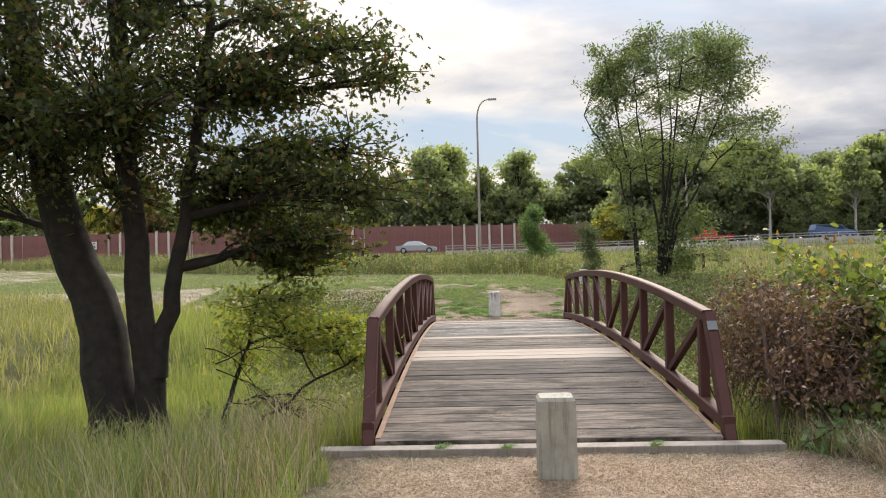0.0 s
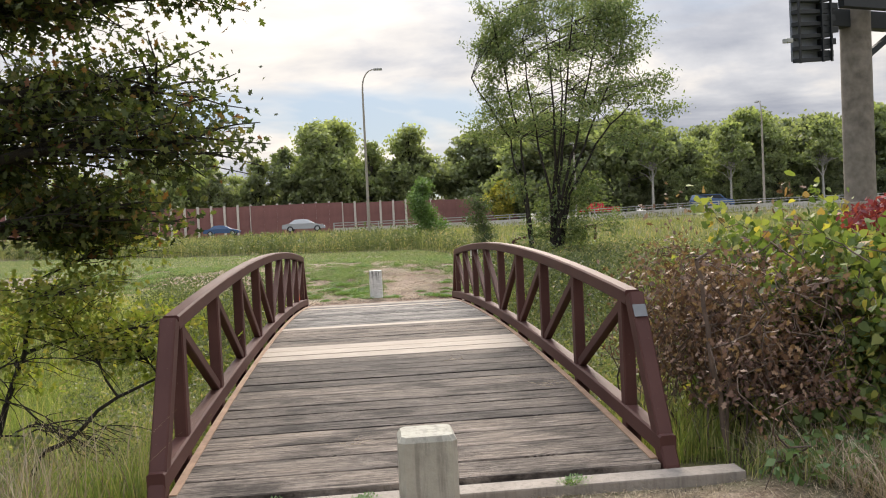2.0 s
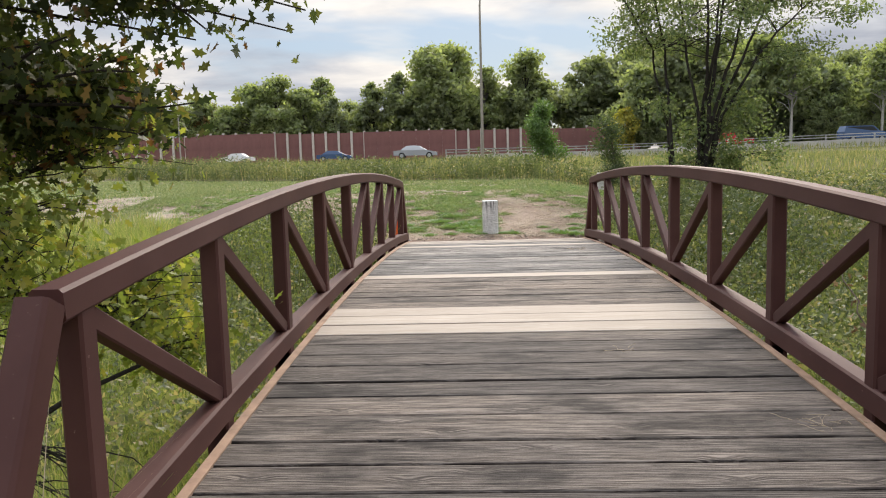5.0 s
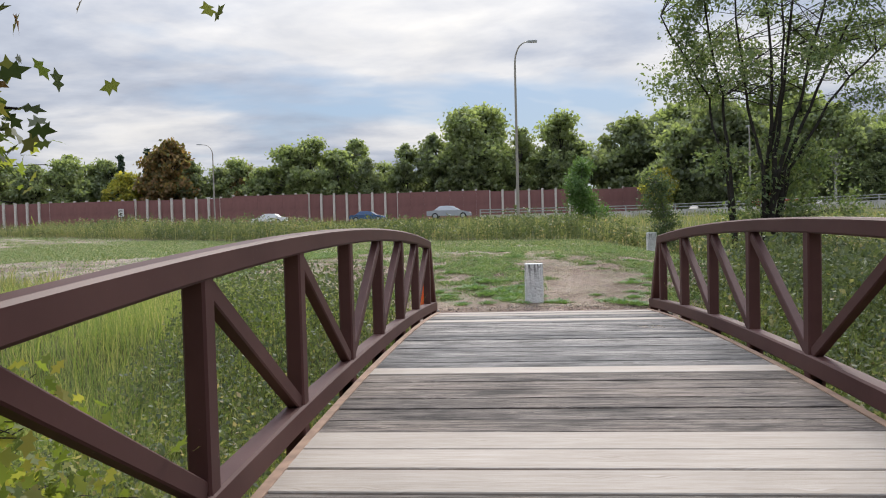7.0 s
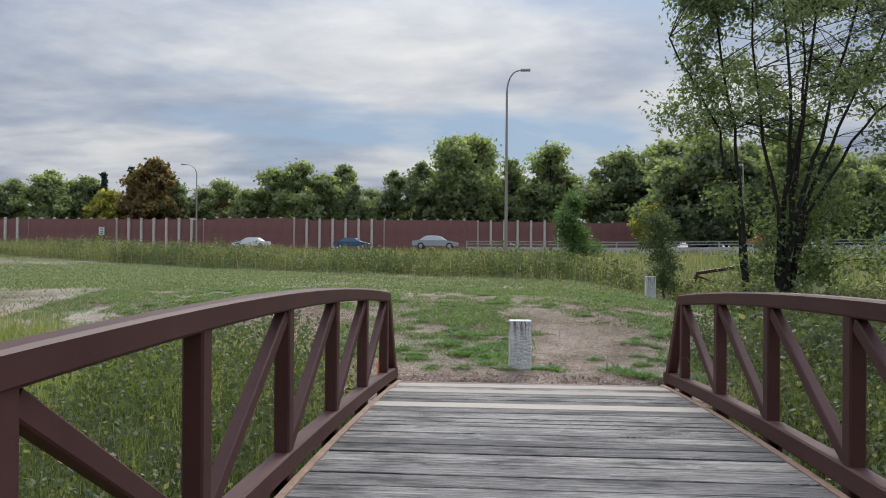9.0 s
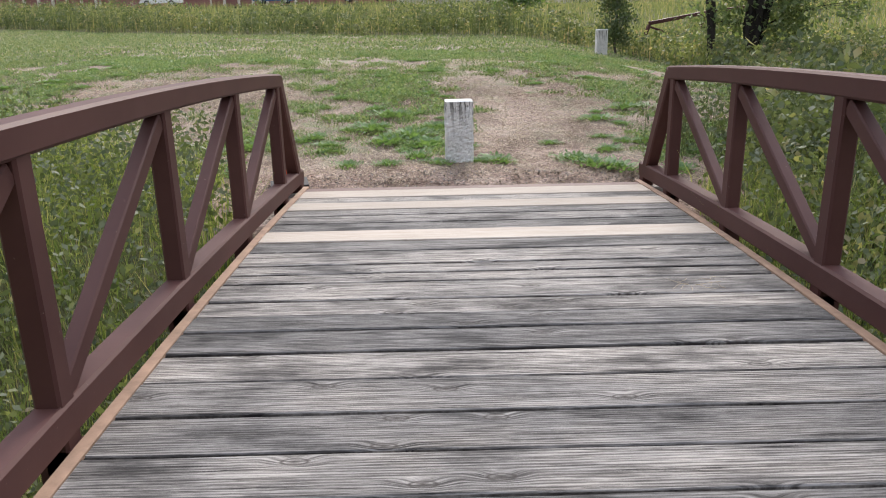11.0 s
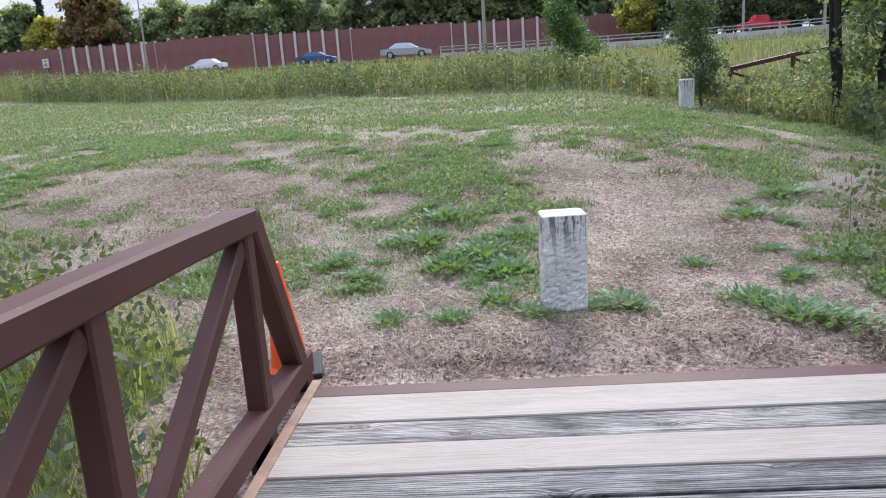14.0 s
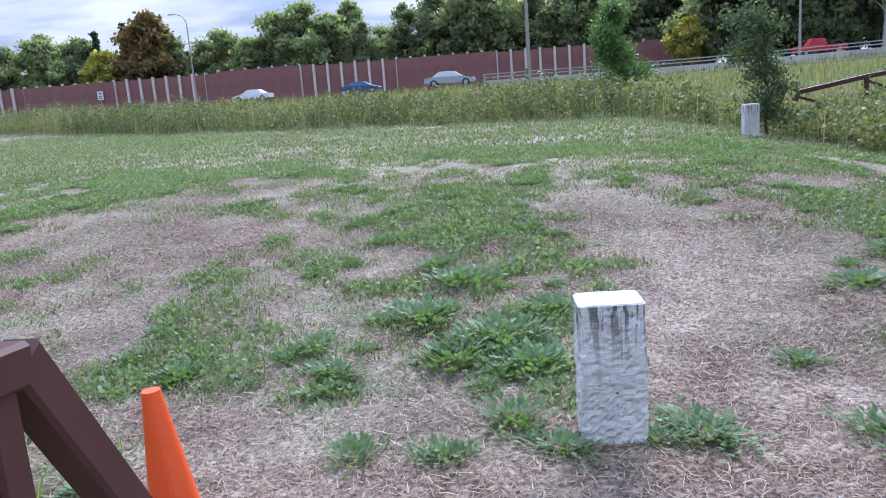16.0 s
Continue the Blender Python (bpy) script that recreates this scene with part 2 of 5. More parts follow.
def concrete_material(name, color, stain=0.6, pits=0.5, chips=(1.0, 1.0, 1.0), spots=False):
    m, nt, b = material(name)
    n1 = noise_node(nt, 5, 7, 0.65)
    n2 = noise_node(nt, 45, 5, 0.6, stretch=chips)
    streak = noise_node(nt, 1.0, 5, 0.6, stretch=(26, 26, 2.2))
    base = ramp(nt, n1.outputs["Fac"], [(0.3, tuple(c * 0.72 for c in color)), (0.6, color), (0.8, tuple(min(1, c * 1.15) for c in color))])
    st = ramp(nt, streak.outputs["Fac"], [(0.36, (1 - stain, 1 - stain, 1 - stain)), (0.50, (1, 1, 1))])
    col = mix(nt, 1.0, base, st, "MULTIPLY")
    if spots:
        pit = ramp(nt, noise_node(nt, 38, 4, 0.6, stretch=(1, 1, 1.9)).outputs["Fac"], [(0.31, (0.16, 0.16, 0.155)), (0.37, (1, 1, 1))])
        col = mix(nt, 1.0, col, pit, "MULTIPLY")
        tc = nt.nodes.new("ShaderNodeTexCoord")
        sp = nt.nodes.new("ShaderNodeSeparateXYZ")
        nt.links.new(tc.outputs["Object"], sp.inputs[0])
        band = ramp(nt, sp.outputs["Z"], [(0.30, (0, 0, 0)), (0.56, (1, 1, 1)), (0.593, (1, 1, 1)), (0.598, (0, 0, 0))])
        run = ramp(nt, noise_node(nt, 1.0, 4, 0.6, stretch=(40, 40, 3)).outputs["Fac"], [(0.44, (0.25, 0.25, 0.24)), (0.52, (1, 1, 1))])
        col = mix(nt, band, col, mix(nt, 1.0, col, run, "MULTIPLY"))
    nt.links.new(col, b.inputs["Base Color"])
    b.inputs["Roughness"].default_value = 0.9
    bump(nt, b, n2.outputs["Fac"], pits, 0.012)
    return m


M_PAINT = paint_material()
M_OLD = wood_material("weathered_wood", (0.030, 0.028, 0.027), (0.120, 0.112, 0.107), (0.345, 0.328, 0.315))
M_OLD_BROWN = wood_material("brown_weathered_wood", (0.018, 0.015, 0.013), (0.068, 0.056, 0.050), (0.215, 0.188, 0.170))
M_NEW = wood_material("fresh_wood", (0.30, 0.25, 0.205), (0.375, 0.322, 0.272), (0.44, 0.387, 0.338), crack=False)
M_GROUND = ground_material()
M_CONC = concrete_material("bollard_concrete", (0.40, 0.385, 0.33), 0.3, 0.3)
M_CONC_WHITE = concrete_material("painted_concrete", (0.74, 0.74, 0.72), 0.12, 0.8, (0.55, 0.55, 1.3), True)
M_SILL = concrete_material("sill_concrete", (0.31, 0.27, 0.235), 0.2, 0.5)
M_BARK = plain("dark_bark", (0.030, 0.024, 0.020), 0.9, var=0.5, scale=9, bumps=0.8, dist=0.03)
M_BARK_GREY = plain("grey_bark", (0.10, 0.09, 0.08), 0.9, var=0.4, scale=8, bumps=0.6, dist=0.03)
M_BARK_PALE = plain("pale_bark", (0.42, 0.40, 0.36), 0.9, var=0.3, scale=6, bumps=0.4, dist=0.02)
M_OAK = leaf_material("oak_leaf", [(0.0, (0.030, 0.044, 0.020)), (0.6, (0.075, 0.095, 0.038)), (0.88, (0.12, 0.125, 0.052)), (0.95, (0.15, 0.10, 0.05)), (1.0, (0.15, 0.06, 0.035))], through_light=0.42)
M_OAK_LOW = leaf_material("low_leaf", [(0.0, (0.125, 0.163, 0.044)), (0.6, (0.237, 0.275, 0.075)), (1.0, (0.35, 0.3, 0.1))], through_light=0.45)
M_WILLOW = leaf_material("willow_leaf", [(0.0, (0.098, 0.134, 0.075)), (0.6, (0.162, 0.209, 0.116)), (1.0, (0.243, 0.267, 0.151))], through_light=0.4)
M_BUSH = leaf_material("bush_leaf", [(0.0, (0.06, 0.085, 0.05)), (1.0, (0.13, 0.165, 0.09))])
M_SAPLING = leaf_material("sapling_leaf", [(0.0, (0.08, 0.14, 0.05)), (1.0, (0.15, 0.23, 0.09))])
# green leaf colours lifted and greyed: the haze of distance is mixed into them
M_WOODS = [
    leaf_material("hazy_woods_leaf_dark", [(0.0, (0.154, 0.176, 0.12)), (1.0, (0.256, 0.283, 0.187))], through_light=0.5),
    leaf_material("hazy_woods_leaf", [(0.0, (0.198, 0.227, 0.134)), (1.0, (0.322, 0.354, 0.21))], through_light=0.5),
    leaf_material("hazy_woods_leaf_light", [(0.0, (0.19, 0.225, 0.135)), (1.0, (0.31, 0.34, 0.20))], through_light=0.5),
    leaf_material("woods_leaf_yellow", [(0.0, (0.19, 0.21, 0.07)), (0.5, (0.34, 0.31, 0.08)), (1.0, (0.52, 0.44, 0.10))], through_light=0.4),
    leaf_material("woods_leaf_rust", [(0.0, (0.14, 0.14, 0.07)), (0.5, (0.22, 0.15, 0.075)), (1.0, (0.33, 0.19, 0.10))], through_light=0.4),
    leaf_material("spruce_needles", [(0.0, (0.037, 0.063, 0.041)), (1.0, (0.073, 0.106, 0.075))], through_light=0.1),
]
M_VINE_GREEN = leaf_material("vine_leaf", [(0.0, (0.070, 0.110, 0.040)), (0.5, (0.150, 0.195, 0.070)), (0.84, (0.27, 0.29, 0.10)), (0.95, (0.46, 0.40, 0.11)), (1.0, (0.28, 0.15, 0.08))])
M_VINE_DEAD = leaf_material("dead_leaf", [(0.0, (0.091, 0.051, 0.043)), (0.6, (0.182, 0.106, 0.081)), (1.0, (0.32, 0.214, 0.156))], through_light=0.2)
M_RED_LEAF = leaf_material("red_leaf", [(0.0, (0.122, 0.018, 0.031)), (1.0, (0.293, 0.059, 0.075))])
M_TWIG = plain("twig", (0.115, 0.082, 0.064), 0.9, var=0.4, scale=10, bumps=0)
M_GRASS = leaf_material("tall_grass", [(0.0, (0.143, 0.189, 0.065)), (0.55, (0.24, 0.293, 0.111)), (0.8, (0.351, 0.345, 0.169)), (1.0, (0.494, 0.416, 0.247))], through_light=0.4)
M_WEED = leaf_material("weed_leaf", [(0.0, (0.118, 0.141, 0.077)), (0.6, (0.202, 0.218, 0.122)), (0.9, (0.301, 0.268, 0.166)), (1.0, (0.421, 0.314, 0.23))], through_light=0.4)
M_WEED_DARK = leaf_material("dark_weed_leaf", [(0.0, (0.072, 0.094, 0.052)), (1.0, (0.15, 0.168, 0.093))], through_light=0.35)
M_SEED = leaf_material("seed_head", [(0.0, (0.20, 0.155, 0.09)), (1.0, (0.38, 0.32, 0.20))], through_light=0.15)
M_MEADOW = leaf_material("meadow_grass", [(0.0, (0.186, 0.208, 0.086)), (0.6, (0.286, 0.279, 0.136)), (1.0, (0.486, 0.415, 0.257))], through_light=0.3)
M_CLOVER = leaf_material("clover_leaf", [(0.0, (0.12, 0.187, 0.09)), (0.6, (0.217, 0.292, 0.143)), (1.0, (0.344, 0.374, 0.209))], through_light=0.3)
M_STRAW = leaf_material("dry_straw", [(0.0, (0.20, 0.145, 0.10)), (1.0, (0.52, 0.42, 0.32))], through_light=0.15)
M_LAWN = leaf_material("lawn_blade", [(0.0, (0.094, 0.149, 0.055)), (0.6, (0.18, 0.234, 0.102)), (0.85, (0.296, 0.312, 0.172)), (1.0, (0.452, 0.421, 0.265))], through_light=0.25)
M_TUFT = leaf_material("broadleaf", [(0.0, (0.104, 0.176, 0.078)), (1.0, (0.208, 0.293, 0.143))], through_light=0.3)
M_ORANGE = plain("orange_plastic", (0.85, 0.11, 0.02), 0.45, var=0.08, bumps=0.05)
M_RUBBER = plain("black_rubber", (0.022, 0.022, 0.024), 0.8, bumps=0.3)
M_WALL = plain("barrier_panel", (0.25, 0.115, 0.108), 0.9, var=0.14, scale=0.6, bumps=0.2)
M_POST = plain("barrier_post", (0.62, 0.56, 0.51), 0.9, var=0.12, scale=2)
M_PLATE = plain("plate_metal", (0.16, 0.17, 0.18), 0.5, 0.5)
M_STEEL = plain("galvanised_steel", (0.40, 0.41, 0.41), 0.5, 0.6, var=0.1)
M_POLE = plain("lamp_pole_steel", (0.34, 0.31, 0.27), 0.6, 0.3, var=0.1)
M_PARAPET = plain("parapet_concrete", (0.50, 0.48, 0.46), 0.9, var=0.18, scale=0.8, bumps=0.2)
M_ASPHALT = plain("asphalt", (0.16, 0.155, 0.15), 0.9, var=0.2, scale=1.5)
M_CORTEN = plain("rusted_column", (0.19, 0.165, 0.145), 0.85, var=0.35, scale=2.5, bumps=0.4)
M_BILLDARK = plain("billboard_frame", (0.020, 0.024, 0.030), 0.6, 0.2)
M_BILLPANEL = plain("billboard_panel", (0.15, 0.17, 0.21), 0.5)
M_GLASS = plain("dark_glass", (0.02, 0.025, 0.03), 0.08, var=0.0, bumps=0)
M_WHITE = plain("white_paint", (0.7, 0.7, 0.68), 0.5)
M_BAR = plain("sign_ink", (0.05, 0.02, 0.02), 0.6)


# ---- geometry helpers ----
def smooth(v):
    v = np.clip(v, 0, 1)
    return v * v * (3 - 2 * v)


def link_mesh(name, me, mat, parent=None, label=""):
    ob = new(name, me)
    if mat is not None and not me.materials:
        me.materials.append(mat)
    if parent is not None:
        ob.parent = parent
    return tagged(ob, label)


def part(name, bm, mat, parent=None, label="", shade=False):
    me = bpy.data.meshes.new(name)
    bm.normal_update()
    bm.to_mesh(me)
    bm.free()
    if shade:
        me.polygons.foreach_set("use_smooth", [True] * len(me.polygons))
    return link_mesh(name, me, mat, parent, label)


def arrays(name, verts, faces, mat, parent=None, label="", shade=False):
    """A mesh from arrays: verts (n, 3), faces (m, k)."""
    verts = np.asarray(verts, dtype=np.float32).reshape(-1, 3)
    faces = np.asarray(faces, dtype=np.int32)
    me = bpy.data.meshes.new(name)
    m, k = faces.shape
    me.vertices.add(len(verts))
    me.vertices.foreach_set("co", verts.ravel())
    me.loops.add(m * k)
    me.loops.foreach_set("vertex_index", faces.ravel())
    me.polygons.add(m)
    me.polygons.foreach_set("loop_start", np.arange(0, m * k, k, dtype=np.int32))
    if shade:
        me.polygons.foreach_set("use_smooth", np.ones(m, dtype=bool))
    me.update(calc_edges=True)
    return link_mesh(name, me, mat, parent, label)


def thing(name, at, label, category, group="", rz=0.0):
    ob = new(name)
    ob.matrix_world = pose(*at, 0, 0, rz)
    return tagged(ob, label, category, group)


def box(bm, x0, x1, y0, y1, z0, z1, bevel=0.0, mat=None):
    vs = [bm.verts.new(mat @ Vector((x, y, z)) if mat else (x, y, z)) for x in (x0, x1) for y in (y0, y1) for z in (z0, z1)]
    fs = [bm.faces.new([vs[i] for i in f]) for f in ((0, 1, 3, 2), (4, 6, 7, 5), (0, 4, 5, 1), (2, 3, 7, 6), (0, 2, 6, 4), (1, 5, 7, 3))]
    if bevel:
        es = list({e for f in fs for e in f.edges})
        bmesh.ops.bevel(bm, geom=es, offset=bevel, segments=2, affect="EDGES", profile=0.7)


def square_tube(points, wx, wz, bevel=0.012):
    """A square tube swept along points in a plane of constant x: wx across, wz in depth."""
    bm = bmesh.new()
    prof = []
    for sx, sz in ((-1, -1), (1, -1), (1, 1), (-1, 1)):
        a, b = sx * wx / 2, sz * wz / 2
        if (sx, sz) in ((-1, -1), (1, 1)):
            prof += [(a, b - sz * bevel), (a - sx * bevel, b)]
        else:
            prof += [(a - sx * bevel, b), (a, b - sz * bevel)]
    rings = []
    pts = [Vector(p) for p in points]
    for i, p in enumerate(pts):
        d0 = (pts[i] - pts[i - 1]).normalized() if i else (pts[1] - pts[0]).normalized()
        d1 = (pts[i + 1] - pts[i]).normalized() if i < len(pts) - 1 else d0
        t = (d0 + d1).normalized()
        side = Vector((1, 0, 0))
        up = side.cross(t).normalized()
        k = 1.0 / max(0.5, t.dot(d0))
        rings.append([bm.verts.new(p + side * a + up * b * k) for a, b in prof])
    n = len(prof)
    for r0, r1 in zip(rings, rings[1:]):
        for i in range(n):
            bm.faces.new((r0[i], r0[(i + 1) % n], r1[(i + 1) % n], r1[i]))
    bm.faces.new(rings[0][::-1])
    bm.faces.new(rings[-1])
    bmesh.ops.recalc_face_normals(bm, faces=bm.faces[:])
    return bm


def tube_arrays(paths, sides=6):
    """Round limbs: each path is a list of points and a list of radii."""
    V, F, base = [], [], 0
    ang = np.linspace(0, 2 * np.pi, sides, endpoint=False)
    ca, sa = np.cos(ang), np.sin(ang)
    for pts, radii in paths:
        pts = np.asarray(pts, float)
        t = np.gradient(pts, axis=0)
        t /= np.linalg.norm(t, axis=1)[:, None] + 1e-9
        ref = np.array([0.0, 0.0, 1.0]) if abs(t[0, 2]) < 0.9 else np.array([1.0, 0.0, 0.0])
        u = np.cross(t, ref)
        u /= np.linalg.norm(u, axis=1)[:, None] + 1e-9
        w = np.cross(t, u)
        r = np.asarray(radii, float)[:, None, None]
        ring = pts[:, None, :] + r * (ca[None, :, None] * u[:, None, :] + sa[None, :, None] * w[:, None, :])
        V.append(ring.reshape(-1, 3))
        n = len(pts)
        i = np.arange(n - 1)[:, None] * sides
        j = np.arange(sides)[None, :]
        k = (j + 1) % sides
        F.append(np.stack([base + i + j, base + i + k, base + i + sides + k, base + i + sides + j], axis=-1).reshape(-1, 4))
        base += n * sides
    return np.concatenate(V), np.concatenate(F)


def bend(rng, a, b, r0, r1, wobble=0.12, n=7, sag=0.0):
    """A crooked limb from a to b."""
    a, b = np.asarray(a, float), np.asarray(b, float)
    s = np.linspace(0, 1, n)[:, None]
    length = np.linalg.norm(b - a)
    off = np.cumsum(rng.normal(0, 1, (n, 3)), axis=0)
    off = off - off[0] - s * (off[-1] - off[0])
    pts = a + (b - a) * s + off * wobble * length / n
    pts[:, 2] += (sag * length * 4 * s * (1 - s))[:, 0]
    return pts, r0 + (r1 - r0) * s[:, 0] ** 0.8


KITE = np.array([(0, 0, 0), (0.28, 0.45, 0.06), (0, 1, 0), (-0.28, 0.45, 0.06)])
LOBED = np.array([(0.02, 0, 0), (0.10, 0.22, 0.03), (0.28, 0.32, 0.05), (0.12, 0.45, 0.02), (0.31, 0.70, 0.02), (0.13, 0.72, 0.0),
                  (0.0, 1.0, -0.06), (-0.13, 0.72, 0.0), (-0.31, 0.70, 0.02), (-0.12, 0.45, 0.02), (-0.28, 0.32, 0.05), (-0.10, 0.22, 0.03)])
HEART = np.array([(0, 0.08, 0), (0.24, 0, 0.05), (0.44, 0.22, 0.07), (0.36, 0.55, 0.05), (0, 1, -0.05), (-0.36, 0.55, 0.05), (-0.44, 0.22, 0.07), (-0.24, 0, 0.05)])
SLIM = np.array([(0, 0, 0), (0.11, 0.4, 0.03), (0, 1, -0.04), (-0.11, 0.4, 0.03)])


def leaf_arrays(rng, places, size, shape=KITE, droop=0.25, vary=0.35):
    """One leaf at each place, turned at random and drooping a little."""
    places = np.asarray(places)
    n, k = len(places), len(shape)
    y = rng.normal(0, 1, (n, 3))
    y[:, 2] -= droop
    y /= np.linalg.norm(y, axis=1)[:, None]
    z = rng.normal(0, 1, (n, 3)) + np.array([0, 0, 0.5])
    x = np.cross(y, z)
    x /= np.linalg.norm(x, axis=1)[:, None] + 1e-9
    z = np.cross(x, y)
    s = (size * (1 + vary * rng.uniform(-1, 1, n)))[:, None, None]
    V = places[:, None, :] + s * (shape[None, :, 0:1] * x[:, None, :] + shape[None, :, 1:2] * y[:, None, :] + shape[None, :, 2:3] * z[:, None, :])
    F = np.arange(n * k).reshape(n, k)
    return V.reshape(-1, 3), F


def blade_arrays(rng, roots, heights, width, lean=0.35):
    """Bent grass blades: two quads narrowing to the tip, as four-cornered faces."""
    roots = np.asarray(roots)
    n = len(roots)
    a = rng.uniform(0, 2 * np.pi, n)
    side = np.stack([np.cos(a), np.sin(a), np.zeros(n)], 1)
    b = a + rng.uniform(0.6, 2.5, n)
    out = np.stack([np.cos(b), np.sin(b), np.zeros(n)], 1)
    h = np.asarray(heights)[:, None]
    w = (width * rng.uniform(0.6, 1.3, n))[:, None]
    l = (lean * rng.uniform(0.1, 1.2, n))[:, None] * h
    up = np.array([0, 0, 1.0])
    p0, p1, p2 = roots, roots + up * h * 0.55 + out * l * 0.35, roots + up * h * 0.97 + out * l
    V = np.stack([p0 - side * w, p0 + side * w, p1 + side * w * 0.8, p1 - side * w * 0.8, p2 + side * w * 0.12, p2 - side * w * 0.12], 1)
    i = np.arange(n)[:, None] * 6
    F = np.concatenate([i + np.array([[0, 1, 2, 3]]), i + np.array([[3, 2, 4, 5]])], 0)
    return V.reshape(-1, 3), F


def inside(poly, x, y):
    x, y = np.asarray(x, float), np.asarray(y, float)
    hit = np.zeros(x.shape, bool)
    for (x0, y0), (x1, y1) in zip(poly, poly[1:] + poly[:1]):
        cross = (y0 > y) != (y1 > y)
        hit ^= cross & (x < (x1 - x0) * (y - y0) / ((y1 - y0) or 1e-9) + x0)
    return hit


def edge_distance(poly, x, y):
    """Signed distance to a polygon's outline, positive inside."""
    x, y = np.asarray(x, float), np.asarray(y, float)
    best = np.full(x.shape, 1e9)
    for (x0, y0), (x1, y1) in zip(poly, poly[1:] + poly[:1]):
        dx, dy = x1 - x0, y1 - y0
        t = np.clip(((x - x0) * dx + (y - y0) * dy) / (dx * dx + dy * dy), 0, 1)
        best = np.minimum(best, np.hypot(x - x0 - t * dx, y - y0 - t * dy))
    return np.where(inside(poly, x, y), best, -best)


def wavy(x, y, s, seed=0.0):
    """Cheap smooth pseudo-noise in -1..1."""
    return (np.sin(x * s + 1.3 + seed) * np.cos(y * s * 1.17 + 2.1 * seed) + 0.6 * np.sin(x * s * 2.3 + y * s * 1.9 + seed * 3.7) + 0.4 * np.cos(y * s * 3.7 - x * s * 3.1 + seed)) / 2.0


def fbm(x, y, scale, seed=0, octaves=3):
    """Value noise in about -1..1, for patches of plants."""
    rng = np.random.default_rng(1000 + seed)
    grid = rng.uniform(-1, 1, (64, 64))
    out, amp, total = 0.0, 1.0, 0.0
    for o in range(octaves):
        u, v = np.asarray(x) * scale * 2 ** o + 17.3 * o, np.asarray(y) * scale * 2 ** o + 5.1 * o
        i, j = np.floor(u).astype(int), np.floor(v).astype(int)
        fu, fv = smooth(u - i), smooth(v - j)
        g = lambda a, b: grid[(a + 7 * o) % 64, (b + 13 * o) % 64]
        out = out + amp * ((g(i, j) * (1 - fu) + g(i + 1, j) * fu) * (1 - fv) + (g(i, j + 1) * (1 - fu) + g(i + 1, j + 1) * fu) * fv)
        total += amp
        amp *= 0.55
    return out / total * 1.6


# ---- plan ----
DECK_END, HALF = 11.62, 1.5
MOWN = [(-1.9, 11.9), (-4.5, 13.2), (-10, 15.5), (-25, 22), (-45, 45), (-45, 62), (-14, 38), (0, 29), (4.5, 27), (4.6, 24), (4.8, 19), (4.5, 16), (2.4, 11.9)]
PATH_NEAR = [(-1.9, -0.05), (-1.7, -1.2), (-2.4, -3), (-3, -12), (6, -12), (4.2, -3), (2.6, -1.0), (2.2, -0.05)]


def deck_z(y):
    return 0.03 + 0.21 * (1 - ((np.asarray(y, float) - 5.85) / 5.85) ** 2)


def ground_z(x, y):
    x, y = np.asarray(x, float), np.asarray(y, float)
    near = -0.03 - 0.40 * smooth((-x - 1.9) / 2.2) + 0.10 * smooth((x - 2.4) / 2.0) - 0.02 * np.clip(-y, 0, 40) * 0.3
    far = 0.02 + 0.56 * smooth((y - 12.2) / 7.5)
    far = far - 0.45 * smooth((x - 1.5) / 3.5) * smooth((y - 13) / 6) - 0.1 * smooth((-x - 6) / 20)
    far = far + 0.52 * smooth((y - 32) / 26) + (0.40 + 0.45 * smooth((x - 8) / 30)) * smooth((y - 61) / 5) + 0.35 * smooth((x - 1.5) / 3.5) * smooth((y - 26) / 25)
    s = smooth((y - 5.9) / 5.0 * 0.5 + 0.5)
    base = near * (1 - s) + far * s
    ditch = np.exp(-((y - 5.6) / 4.2) ** 4)
    depth = 0.95 - 0.25 * smooth((-x - 6) / 12)
    z = base - depth * ditch
    flat = smooth((y - 10.9) / 0.4) * smooth((12.1 - y) / 0.35) * (np.abs(x) < 2.0)
    z = z * (1 - flat) + flat * np.minimum(z, -0.05)
    z = z + (1 - flat) * 0.03 * wavy(x, y, 0.9) * smooth(np.abs(y + 0.5) - 0.5) + 0.012 * wavy(x, y, 3.1, 2.0)
    return z


